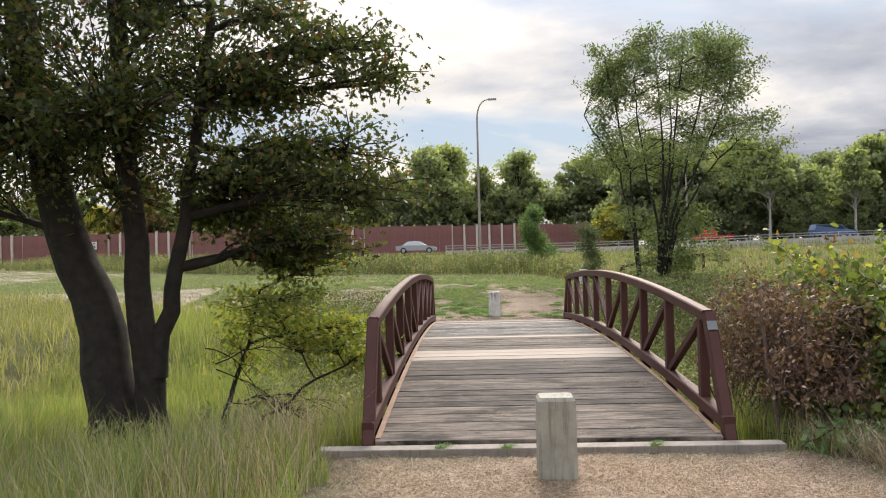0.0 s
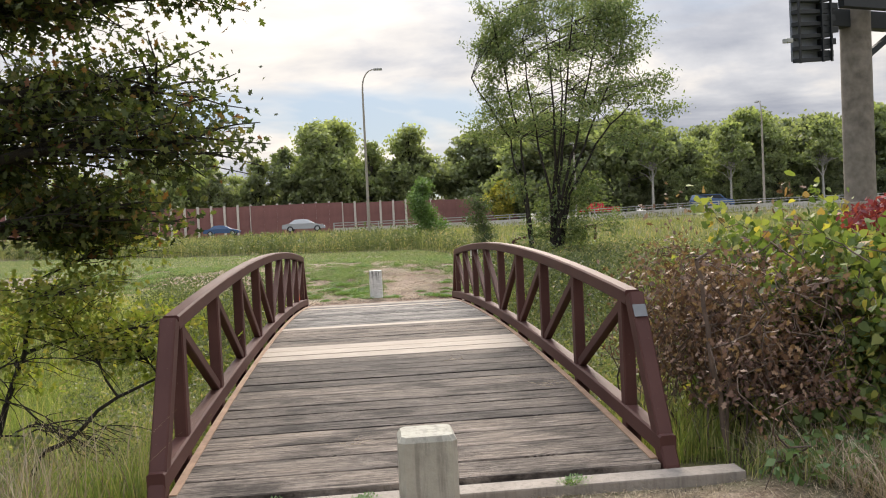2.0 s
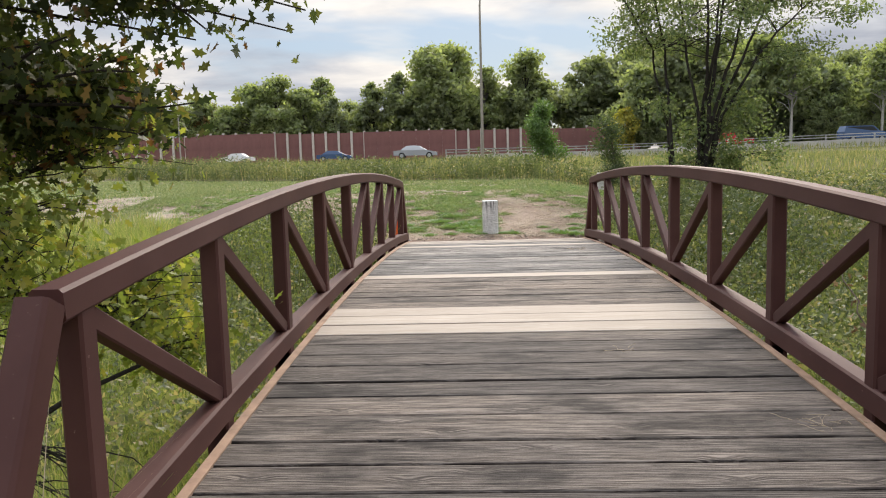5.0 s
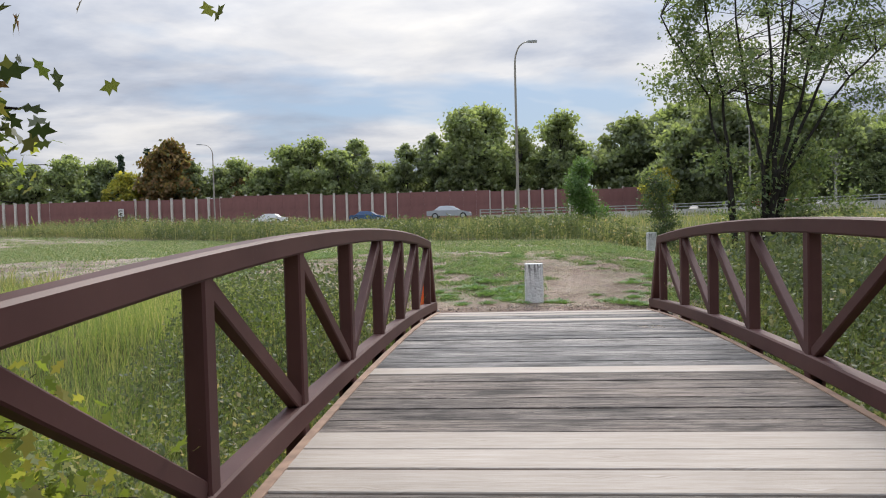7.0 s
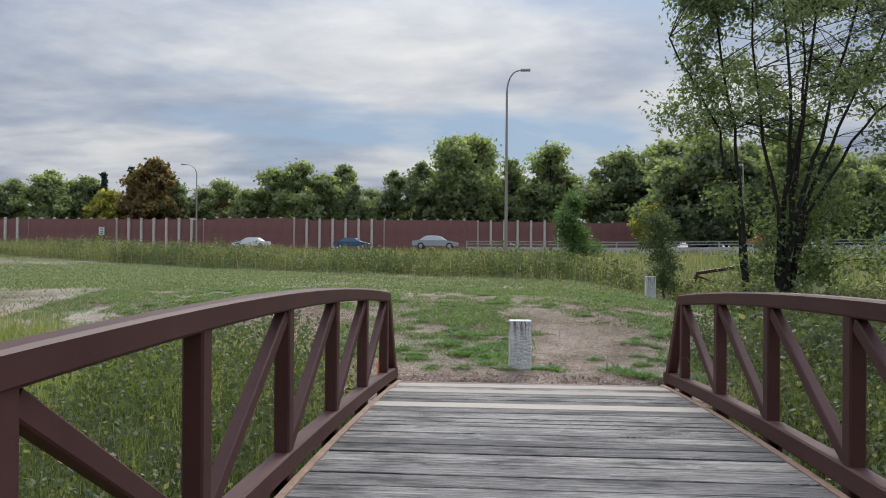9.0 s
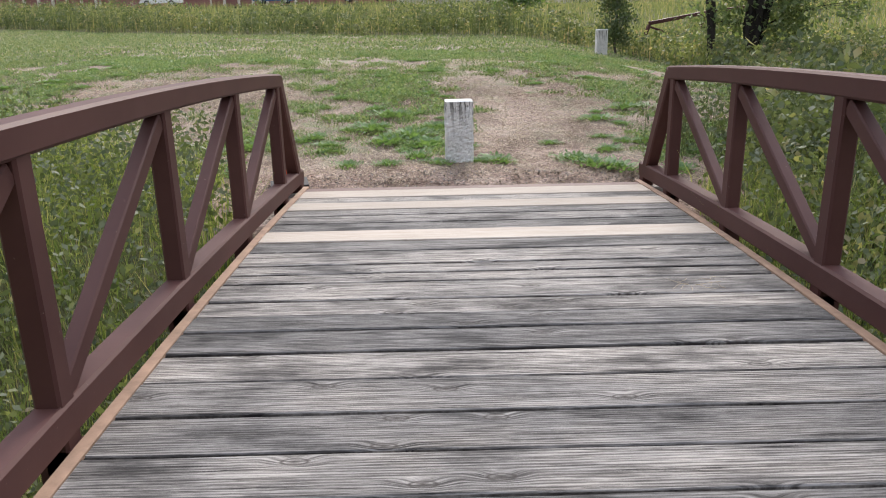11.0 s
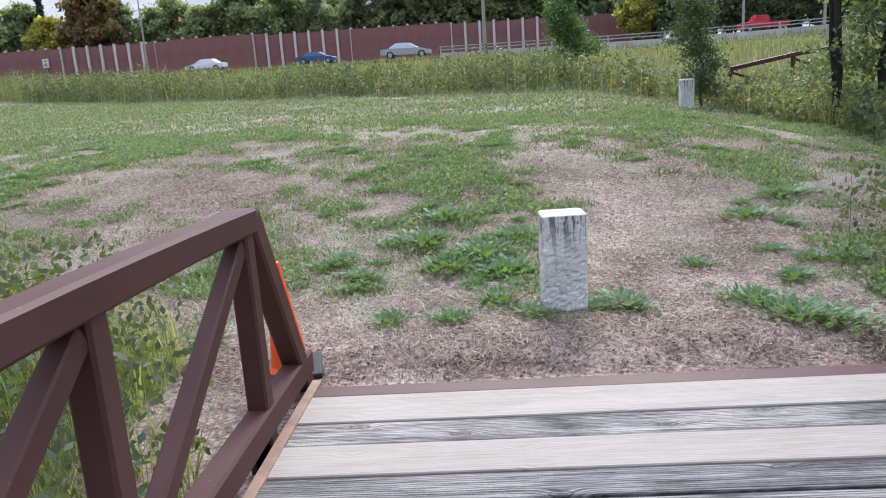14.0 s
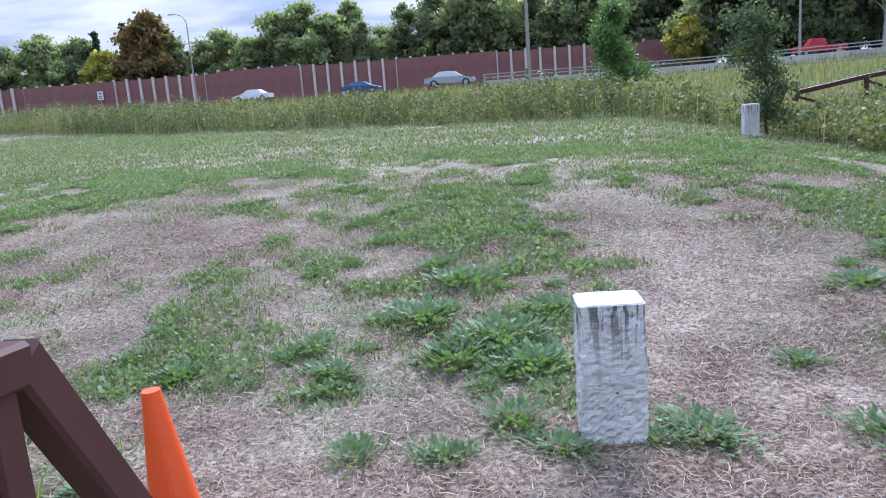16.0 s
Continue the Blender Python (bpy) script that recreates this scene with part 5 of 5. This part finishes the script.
def plants():
    rng = np.random.default_rng(3)
    wild = lambda x, y: off_bridge(x, y) & (edge_distance(MOWN, x, y) < 0.15 * wavy(x, y, 3)) & (edge_distance(PATH_NEAR, x, y) < 0.25 * wavy(x, y, 3)) & near_bits(x, y)
    # long grass beside and under the bridge
    x, y = scatter(rng, 210000, -9, 5.5, -3.5, 13, wild)
    dens = 0.75 + 0.5 * fbm(x, y, 0.9, 4)
    k = rng.uniform(0, 1, len(x)) < dens
    x, y = x[k], y[k]
    h = rng.uniform(0.25, 0.62, len(x)) * (0.9 + 0.35 * fbm(x, y, 0.7, 5)) * (1 + 0.75 * smooth((-x - 2.4) / 1.5) * smooth((2.5 - y) / 2))
    h *= 1 - 0.5 * smooth((edge_distance(PATH_NEAR, x, y) + 1.2) / 1.2)
    grass("long_grass", rng, x, y, h, 0.004, M_GRASS, "long green and straw-coloured grass beside the footbridge", 0.55)
    x, y = scatter(rng, 210000, -40, -3, -6, 45, lambda x, y: (edge_distance(MOWN, x, y) < 0.3 * wavy(x, y, 2)) & ((x < -8) | (y > 12.5)) & (y < 20 - 0.7 * x))
    grass("long_grass", rng, x, y, rng.uniform(0.2, 0.5, len(x)), 0.012, M_MEADOW, "long pale grass of the meadow", 0.5)
    x, y = scatter(rng, 110000, 5, 22, -4, 26, wild)
    grass("long_grass", rng, x, y, rng.uniform(0.2, 0.5, len(x)), 0.008, M_GRASS, "long dark grass beyond the vines")
    # weeds: a tall band beyond the mown field
    far_side = lambda x, y: (y > 20 - 0.7 * x) | (x > 2)
    keep = lambda x, y: far_side(x, y) & off_bridge(x, y) & (edge_distance(MOWN, x, y) < -0.1 + 0.3 * wavy(x, y, 1.1)) & (y > 11)
    x, y = scatter(rng, 120000, -50, 34, 13, 66, lambda x, y: keep(x, y) & (edge_distance(MOWN, x, y) > -9))
    h = rng.uniform(0.55, 1.1, len(x)) * (1 + 0.25 * fbm(x, y, 0.35, 7) + 0.15 * fbm(x, y, 1.3, 8)) * weed_height(x)
    tone = fbm(x, y, 0.3, 9) + rng.normal(0, 0.45, len(x))
    for k, mat in ((tone < -0.35, M_WEED_DARK), ((tone >= -0.35) & (tone < 0.9), M_WEED), (tone >= 0.9, M_MEADOW)):
        grass("tall_weeds", rng, x[k], y[k], h[k], 0.010, mat, "tall green weeds along the far edge of the mown field", 0.3)
    x, y = scatter(rng, 90000, -60, 60, 30, 66, lambda x, y: edge_distance(MOWN, x, y) < -6)
    grass("tall_weeds", rng, x, y, rng.uniform(0.2, 0.45, len(x)), 0.02, M_WEED, "rough grass on the highway bank", 0.35)
    # leafy stems of the weeds
    sx, sy = scatter(rng, 30000, -45, 26, 11, 60, lambda x, y: keep(x, y) & (edge_distance(MOWN, x, y) > -5))
    tall = rng.uniform(0.5, 1.2, len(sx)) * (1 + 0.4 * fbm(sx, sy, 0.35, 7)) * weed_height(sx)
    per = 30
    u = rng.uniform(0.12, 1, (len(sx), per))
    x = (sx[:, None] + rng.normal(0, 0.11, u.shape) * (1.25 - u)).ravel()
    y = (sy[:, None] + rng.normal(0, 0.11, u.shape) * (1.25 - u)).ravel()
    z = (ground_z(sx, sy)[:, None] + u * tall[:, None]).ravel()
    u = u.ravel()
    tone = fbm(x, y, 0.3, 9) + 0.5 * fbm(x, y, 1.6, 10) + rng.normal(0, 0.35, len(x))
    for k, mat, size in ((tone < 0.0, M_WEED_DARK, 0.105), ((tone >= 0.0) & (u < 0.93), M_WEED, 0.10), ((tone >= 0.3) & (u >= 0.93), M_SEED, 0.05)):
        V, F = leaf_arrays(rng, np.stack([x, y, z], 1)[k], size, KITE, -0.3)
        tagged(arrays("weed_leaves", V, F, mat), "leafy stems of tall weeds", "weeds", kind="stuff")
    # brambles to the right of the footbridge
    x, y = scatter(rng, 150000, 2.2, 18, 3, 27, lambda x, y: wild(x, y) & (edge_distance(MOWN, x, y) < -0.2))
    u = rng.uniform(0, 1, len(x))
    z = ground_z(x, y) + 0.06 + 0.6 * u * (0.75 + 0.35 * fbm(x, y, 0.8, 12))
    tone = fbm(x, y, 0.6, 13) + rng.normal(0, 0.4, len(x))
    for k, mat in ((tone < -0.5, M_WEED_DARK), (tone >= -0.5, M_WEED)):
        V, F = leaf_arrays(rng, np.stack([x, y, z], 1)[k], 0.075, KITE * np.array([1.4, 1, 1]), 0.0)
        tagged(arrays("bramble_leaves", V, F, mat), "low leafy brambles and weeds", "weeds", kind="stuff")
    # close leafy weeds at the sides of the bridge
    x, y = scatter(rng, 120000, -4.6, 4.6, 0.5, 13.5, lambda x, y: wild(x, y) & (fbm(x, y, 1.4, 11) + 0.16 * (y - 6) > -0.1))
    z = ground_z(x, y) + rng.uniform(0.05, 0.75, len(x))
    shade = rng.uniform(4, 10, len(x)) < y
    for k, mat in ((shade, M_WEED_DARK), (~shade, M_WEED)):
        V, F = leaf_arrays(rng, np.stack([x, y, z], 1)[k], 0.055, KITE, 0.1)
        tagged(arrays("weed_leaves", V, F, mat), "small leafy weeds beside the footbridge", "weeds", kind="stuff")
    # tall dark stalks where the bank meets the end of the rail
    sx, sy = rng.normal(2.45, 0.3, 26), rng.normal(12.9, 0.5, 26)
    tall = rng.uniform(0.4, 1.15, 26)
    u = rng.uniform(0.1, 1, (26, 60))
    P = np.stack([sx[:, None] + rng.normal(0, 0.06, u.shape), sy[:, None] + rng.normal(0, 0.06, u.shape), ground_z(sx, sy)[:, None] + u * tall[:, None]], -1).reshape(-1, 3)
    V, F = leaf_arrays(rng, P, 0.05, KITE * np.array([1.3, 1, 1]), 0.2)
    tagged(arrays("stalk_leaves", V, F, M_WEED_DARK), "tall dark leafy stalks beside the end of the railing", "weeds", kind="stuff")
    grass("stalks", rng, sx, sy, tall, 0.005, M_WEED_DARK, "stems of tall dark weeds", 0.2)
    # lawn: blades of the mown field, patchy
    lawn = lambda x, y: (edge_distance(MOWN, x, y) > -0.3)
    x, y = scatter(rng, 700000, -9, 6, 11.7, 22, lawn)
    worn = np.exp(-((x - 0.55 - 0.05 * (y - 12)) / 0.95) ** 2) * smooth((18.5 - y) / 6)
    worn = np.maximum(worn, np.exp(-((y - 12.0) / 0.8) ** 2))
    patch = fbm(x, y, 0.8, 1, 4) + 0.7 * fbm(x, y, 3.1, 21, 3) + 0.05 + 0.3 * smooth((y - 15) / 5) - 1.6 * worn
    k = rng.uniform(-0.35, 0.9, len(x)) < patch
    x, y = x[k], y[k]
    grass("lawn", rng, x, y, rng.uniform(0.018, 0.055, len(x)), 0.0045, M_LAWN, "short patchy green grass of the mown field", 1.2, 0.006)
    x, y = scatter(rng, 190000, -26, 6, 20, 42, lawn)
    k = rng.uniform(-0.7, 0.5, len(x)) < fbm(x, y, 0.8, 1, 4) + 0.55
    grass("lawn", rng, x[k], y[k], rng.uniform(0.03, 0.07, k.sum()), 0.012, M_LAWN, "short patchy green grass farther out", 1.2, 0.006)
    x, y = scatter(rng, 240000, -44, -8.6, 13, 56, lawn)
    k = rng.uniform(-0.7, 0.5, len(x)) < fbm(x, y, 0.8, 1, 4) + 0.55
    grass("lawn", rng, x[k], y[k], rng.uniform(0.03, 0.07, k.sum()), 0.012, M_LAWN, "short patchy green grass farther out", 1.2)
    # straw litter on the soil of the mown field and on the near path
    x, y = scatter(rng, 170000, -6, 5, 11.75, 19, lambda x, y: (edge_distance(MOWN, x, y) > -0.3) | (np.abs(x) < 2.2))
    grass("straw_litter", rng, x, y, rng.uniform(0.006, 0.017, len(x)), 0.003, M_STRAW, "dry cut straw lying on the soil", 4.5, -0.003)
    # low clover and plantain in patches
    x, y = scatter(rng, 420000, -8, 5, 12.1, 22, lawn)
    worn = np.exp(-((x - 0.55 - 0.05 * (y - 12)) / 0.8) ** 2) * smooth((18.5 - y) / 6)
    green = fbm(x, y, 0.8, 1, 4) + 0.7 * fbm(x, y, 3.1, 21, 3) + 0.2 * smooth((y - 15) / 5) - 1.2 * worn
    k = rng.uniform(0.0, 1.3, len(x)) < green - 0.05
    x, y = x[k], y[k]
    V, F = leaf_arrays(rng, np.stack([x, y, ground_z(x, y) + rng.uniform(0.004, 0.03, len(x))], 1), 0.036, KITE * np.array([1.3, 1, 1]), -0.2)
    tagged(arrays("clover", V, F, M_CLOVER), "low green clover in patches on the mown field", "weeds", kind="stuff")
    # brown litter
    x, y = scatter(rng, 60000, -5, 4.5, 11.6, 18, lambda x, y: (edge_distance(MOWN, x, y) > -0.3) | (np.abs(x) < 2.2))
    grass("twig_litter", rng, x, y, rng.uniform(0.006, 0.014, len(x)), 0.002, M_TWIG, "brown stalk litter lying on the soil", 4.5, -0.003)
    x, y = scatter(rng, 50000, -2.6, 4.5, -4, -0.17, lambda x, y: (edge_distance(PATH_NEAR, x, y) > -0.5))
    grass("twig_litter", rng, x, y, rng.uniform(0.006, 0.014, len(x)), 0.002, M_TWIG, "brown stalk litter lying on the path", 4.5, -0.003)
    # pale pebbles beside the far sill
    x, y = scatter(rng, 900, -1.9, 1.9, 11.75, 12.25, lambda x, y: x > -9)
    V, F = leaf_arrays(rng, np.stack([x, y, ground_z(x, y) + 0.006], 1), 0.022, KITE * np.array([1.5, 1, 3]), 0.0)
    tagged(arrays("gravel", V, F, M_SILL), "small pale stones by the bridge end", "gravel", kind="stuff")
    x, y = scatter(rng, 60000, -2.6, 4.5, -4, -0.17, lambda x, y: (edge_distance(PATH_NEAR, x, y) > -0.5))
    grass("straw_litter", rng, x, y, rng.uniform(0.008, 0.022, len(x)), 0.002, M_STRAW, "dry straw lying on the trodden path", 4.5, -0.003)
    # heap of dry grass on the right bank
    x, y = scatter(rng, 26000, 2.0, 5.5, -3.5, 0.2, lambda x, y: (x > 2.2 - 0.25 * y))
    grass("dry_grass", rng, x, y, rng.uniform(0.08, 0.32, len(x)), 0.0035, M_STRAW, "matted dry straw-coloured grass under the vines", 1.4)
    x, y = scatter(rng, 5000, -7, -1.5, -3.2, 1.5, wild)
    grass("dry_grass", rng, x, y, rng.uniform(0.3, 0.8, len(x)), 0.003, M_STRAW, "thin dry grass stalks among the green", 0.75)


plants()


# ---- vines on the right ----
def vines():
    rng = np.random.default_rng(41)
    at = (3.4, 1.0, gz(3.4, 1.0))
    t = thing("vine_thicket", at, "tangled thicket of brown vines with dead and yellow-green leaves", "shrub")
    stems = []
    for i in range(330):
        a = np.array((rng.uniform(-1.35, 2.9), rng.uniform(-0.9, 2.2), -0.05))
        b = a + np.array((rng.normal(0.1, 0.35), rng.normal(0, 0.45), rng.uniform(0.7, 1.45) + 0.12 * a[0]))
        stems.append(bend(rng, a, b, rng.uniform(0.006, 0.016), 0.003, 0.5, 9, 0.08))
    for i in range(420):
        a = np.array((rng.uniform(-1.25, 0.1), rng.uniform(-0.9, 0.9), rng.uniform(0.5, 1.45)))
        b = a + np.array((rng.normal(0, 0.4), rng.normal(0, 0.3), rng.uniform(-0.9, 0.1)))
        stems.append(bend(rng, a, b, rng.uniform(0.003, 0.007), 0.002, 0.9, 9, 0.12))
    for i in range(420):
        a = np.array((rng.uniform(-1.2, 2.9), rng.uniform(-1.0, 2.2), rng.uniform(0.2, 1.4)))
        b = a + np.array((rng.normal(0, 0.6), rng.normal(0, 0.5), rng.normal(0, 0.35)))
        stems.append(bend(rng, a, b, rng.uniform(0.003, 0.008), 0.002, 0.6, 9, -0.1))
    stems = [(np.column_stack([np.maximum(p[:, 0], -1.55 + 0.1 * p[:, 2]), p[:, 1:]]), r) for p, r in stems]
    V, F = tube_arrays(stems, 5)
    tagged(arrays("stem", V, F, M_TWIG, t, shade=True), kind="stuff")
    # thick bare stem with a hooked top
    V, F = tube_arrays([bend(rng, (-1.35, -0.7, 0), (-1.45, -0.55, 1.45), 0.022, 0.014, 0.12, 10), bend(rng, (-1.45, -0.55, 1.45), (-1.25, -0.5, 1.52), 0.014, 0.005, 0.2, 5, 0.1), bend(rng, (-1.3, -0.6, 0), (-1.15, -0.6, 1.3), 0.016, 0.006, 0.15, 9)], 8)
    arrays("bare_stem", V, F, M_TWIG, t, shade=True)

    def cloudlet(n, c, r, size, mat, name, shape=KITE):
        d = rng.normal(0, 1, (n, 3))
        d *= (rng.uniform(0, 1, n) ** 0.4 / np.linalg.norm(d, axis=1))[:, None]
        V, F = leaf_arrays(rng, np.array(c) + d * np.array(r), size, shape, 0.6)
        tagged(arrays(name, V, F, mat, t), kind="stuff")

    # leaves sit along the vines
    pts = np.concatenate([p[3:] for p, _ in stems])
    pts = np.repeat(pts, 21, axis=0)
    pts = pts + rng.normal(0, 0.07, pts.shape)
    pts = pts[pts[:, 0] > -1.68]
    z, x, u = pts[:, 2], pts[:, 0], rng.uniform(0, 1, len(pts))
    dead = (x < -0.65 + 0.35 * wavy(pts[:, 1], z, 3.0)) & (z > 0.5) & (u < 0.33)
    green = (x > -0.95) & (u < 0.2 + 0.7 * smooth((x + 0.9) / 0.8)) & ((z > 0.5) | (u < 0.5)) & ~dead & (wavy(x, z, 2.6, 3) > -0.8)
    rest = (x > -0.6) & ~dead & ~green & (u < 0.4)
    for keep, size, mat, name, shape in ((dead, 0.05, M_VINE_DEAD, "dead_leaf", LOBED), (green & (u < 0.85), 0.068, M_VINE_GREEN, "green_leaf", HEART), (rest, 0.05, M_VINE_DEAD, "dead_leaf", LOBED)):
        V, F = leaf_arrays(rng, pts[keep], size, shape, 0.7)
        tagged(arrays(name, V, F, mat, t), kind="stuff")
    cloudlet(1500, (0.75, 0.3, 1.68), (0.55, 0.5, 0.2), 0.06, M_RED_LEAF, "red_leaf")
    cloudlet(500, (-0.9, -1.2, 0.2), (0.5, 0.35, 0.25), 0.07, M_TUFT, "green_leaf")


vines()


# ---- broadleaf tufts on the worn field ----
def tufts():
    rng = np.random.default_rng(9)
    protos = []
    for k in range(4):
        t = thing("weed_tuft", (0, 0, 0), "low green broadleaf weed growing in bare soil", "weed", "broadleaf weeds on the field")
        n = 230 + 60 * k
        d = rng.normal(0, 1, (n, 3)) * np.array([0.75, 0.55, 0.1])
        pos = d * 0.12
        pos[:, 2] = np.abs(pos[:, 2]) + 0.005
        y = d / np.linalg.norm(d, axis=1)[:, None]
        y[:, 2] += rng.uniform(0.1, 1.3, n)
        y /= np.linalg.norm(y, axis=1)[:, None]
        x = np.cross(y, np.array([0, 0, 1.0]))
        x /= np.linalg.norm(x, axis=1)[:, None]
        z = np.cross(x, y)
        s = rng.uniform(0.022, 0.052, n)[:, None, None]
        shp = KITE * np.array([1.0, 1, 1])
        V = pos[:, None, :] + s * (shp[None, :, 0:1] * x[:, None] + shp[None, :, 1:2] * y[:, None] + shp[None, :, 2:3] * z[:, None])
        arrays("leaves", V.reshape(-1, 3), np.arange(n * 4).reshape(n, 4), M_TUFT, t)
        protos.append(t)
    spots = [(-0.85, 13.7, 1.6), (-0.6, 14.0, 1.7), (-1.1, 14.3, 1.4), (-0.4, 13.6, 1.5), (-0.3, 14.4, 1.3), (-0.9, 15.0, 1.5), (0.32, 12.75, 1.1), (0.1, 12.7, 0.7), (1.2, 12.4, 1.3), (1.45, 12.3, 1.2), (1.1, 12.7, 1.0),
             (1.5, 13.1, 0.9), (-0.5, 12.9, 1.1), (-0.3, 12.6, 0.8), (-0.8, 12.55, 0.8), (-1.5, 13.5, 0.9), (-1.2, 12.6, 0.9), (0.95, 13.5, 0.8), (2.0, 13.4, 1.0), (-2.4, 13.6, 1.0), (2.0, 12.2, 1.0), (1.7, 14.6, 1.2), (2.2, 15.2, 1.4)]
    while len(spots) < 260:
        x, y = rng.uniform(-7, 4.5), rng.uniform(12.2, 21)
        if (abs(x - 0.8) > 0.6 or y > 16) and fbm(x, y, 0.8, 1, 4) + 0.5 * fbm(x, y, 3.1, 21, 3) > -0.2:
            spots.append((x, y, rng.uniform(0.3, 1.0) ** 1.5))
    for i, (x, y, s) in enumerate(spots):
        m = pose(x, y, gz(x, y), 0, 0, rng.uniform(0, 360))
        src = protos[i % 4]
        if i < 4:
            src.matrix_basis = m
            src.scale = (s, s, s)
        else:
            copy_thing(src, m).scale = (s * rng.uniform(0.8, 1.3), s, s * rng.uniform(0.8, 1.2))
    for x, y, s in ((-0.9, -0.08, 0.5), (-0.35, -0.12, 0.45), (0.9, -0.1, 0.5)):
        copy_thing(protos[0], pose(x, y, 0.0, 0, 0, 50)).scale = (s, s, s)


tufts()


def deck_litter():
    rng = np.random.default_rng(51)
    for x, y, n, r in ((1.30, 1.95, 16, 0.07), (0.95, 8.55, 12, 0.08), (-0.45, 0.75, 7, 0.06), (0.55, 3.2, 6, 0.05)):
        t = thing("straw_wisp", (x, y, float(deck_z(y)) + 0.012), "small wisp of pale dry straw lying on the deck planks", "straw", "wisps of straw")
        paths = []
        for k in range(n):
            a = np.array((rng.normal(0, r), rng.normal(0, r * 0.6), rng.uniform(0, 0.012)))
            ang = rng.uniform(0, 6.28)
            paths.append(bend(rng, a, a + np.array((math.cos(ang), math.sin(ang), 0.1)) * rng.uniform(0.05, 0.13), 0.0016, 0.0008, 0.2, 5))
        V, F = tube_arrays(paths, 4)
        arrays("stalk", V, F, M_STRAW, t)


deck_litter()


# ---- deck planks ----
def deck():
    rng = np.random.default_rng(14)
    joints = [0.02, 0.30, 0.58, 0.86, 1.15, 1.35, 1.60, 1.84, 2.16, 2.44, 2.68, 2.98, 3.22, 3.48, 3.72, 4.01, 4.29, 4.585, 4.83, 5.08, 5.33, 5.58, 5.82, 6.08, 6.33, 6.58, 6.83, 7.08, 7.33, 7.60,
              7.86, 8.10, 8.29, 8.50, 8.78, 8.94, 9.11, 9.39, 9.63, 9.92, 10.17, 10.42, 10.63, 10.92, 11.155, 11.50]
    fresh = {3.72, 4.01, 4.29, 6.08, 9.63, 10.63, 11.155}
    for i, (a, b) in enumerate(zip(joints, joints[1:])):
        gap = rng.uniform(0.012, 0.022)
        new_wood = a in fresh
        bm = bmesh.new()
        w = b - a - gap
        n = 10
        top, bot = [], []
        for side in (0, 1):
            row_t, row_b = [], []
            for j in range(n + 1):
                x = -1.49 + 2.98 * j / n
                wob = 0 if new_wood else rng.uniform(-0.003, 0.003)
                yy = (-w / 2 + wob) if side == 0 else (w / 2 + wob)
                row_t.append((x, yy))
            top.append(row_t)
        e = 0.005
        rings = [(0, -0.06, 0.0), (0, -e, 0.0), (0, 0.0, e), (1, 0.0, -e), (1, -e, 0.0), (1, -0.06, 0.0)]
        grid = [[bm.verts.new((x, yy + dy, z)) for x, yy in top[s]] for s, z, dy in rings]
        for r0, r1 in zip(grid, grid[1:] + grid[:1]):
            for j in range(n):
                bm.faces.new((r0[j], r0[j + 1], r1[j + 1], r1[j]))
        bm.faces.new([r[0] for r in grid])
        bm.faces.new([r[-1] for r in grid][::-1])
        bmesh.ops.recalc_face_normals(bm, faces=bm.faces[:])
        yc = (a + b) / 2
        p = part("plank", bm, M_NEW if new_wood else (M_OLD_BROWN if a < 6.0 else M_OLD), BRIDGE, "fresh pale plank" if new_wood else "")
        slope = math.degrees(math.atan2(float(deck_z(b)) - float(deck_z(a)), b - a))
        p.matrix_basis = pose(rng.uniform(-0.008, 0.008), yc, float(deck_z(yc)) + rng.uniform(-0.003, 0.003) + (0.004 if new_wood else 0), slope, 0, rng.uniform(-0.12, 0.12))


deck()
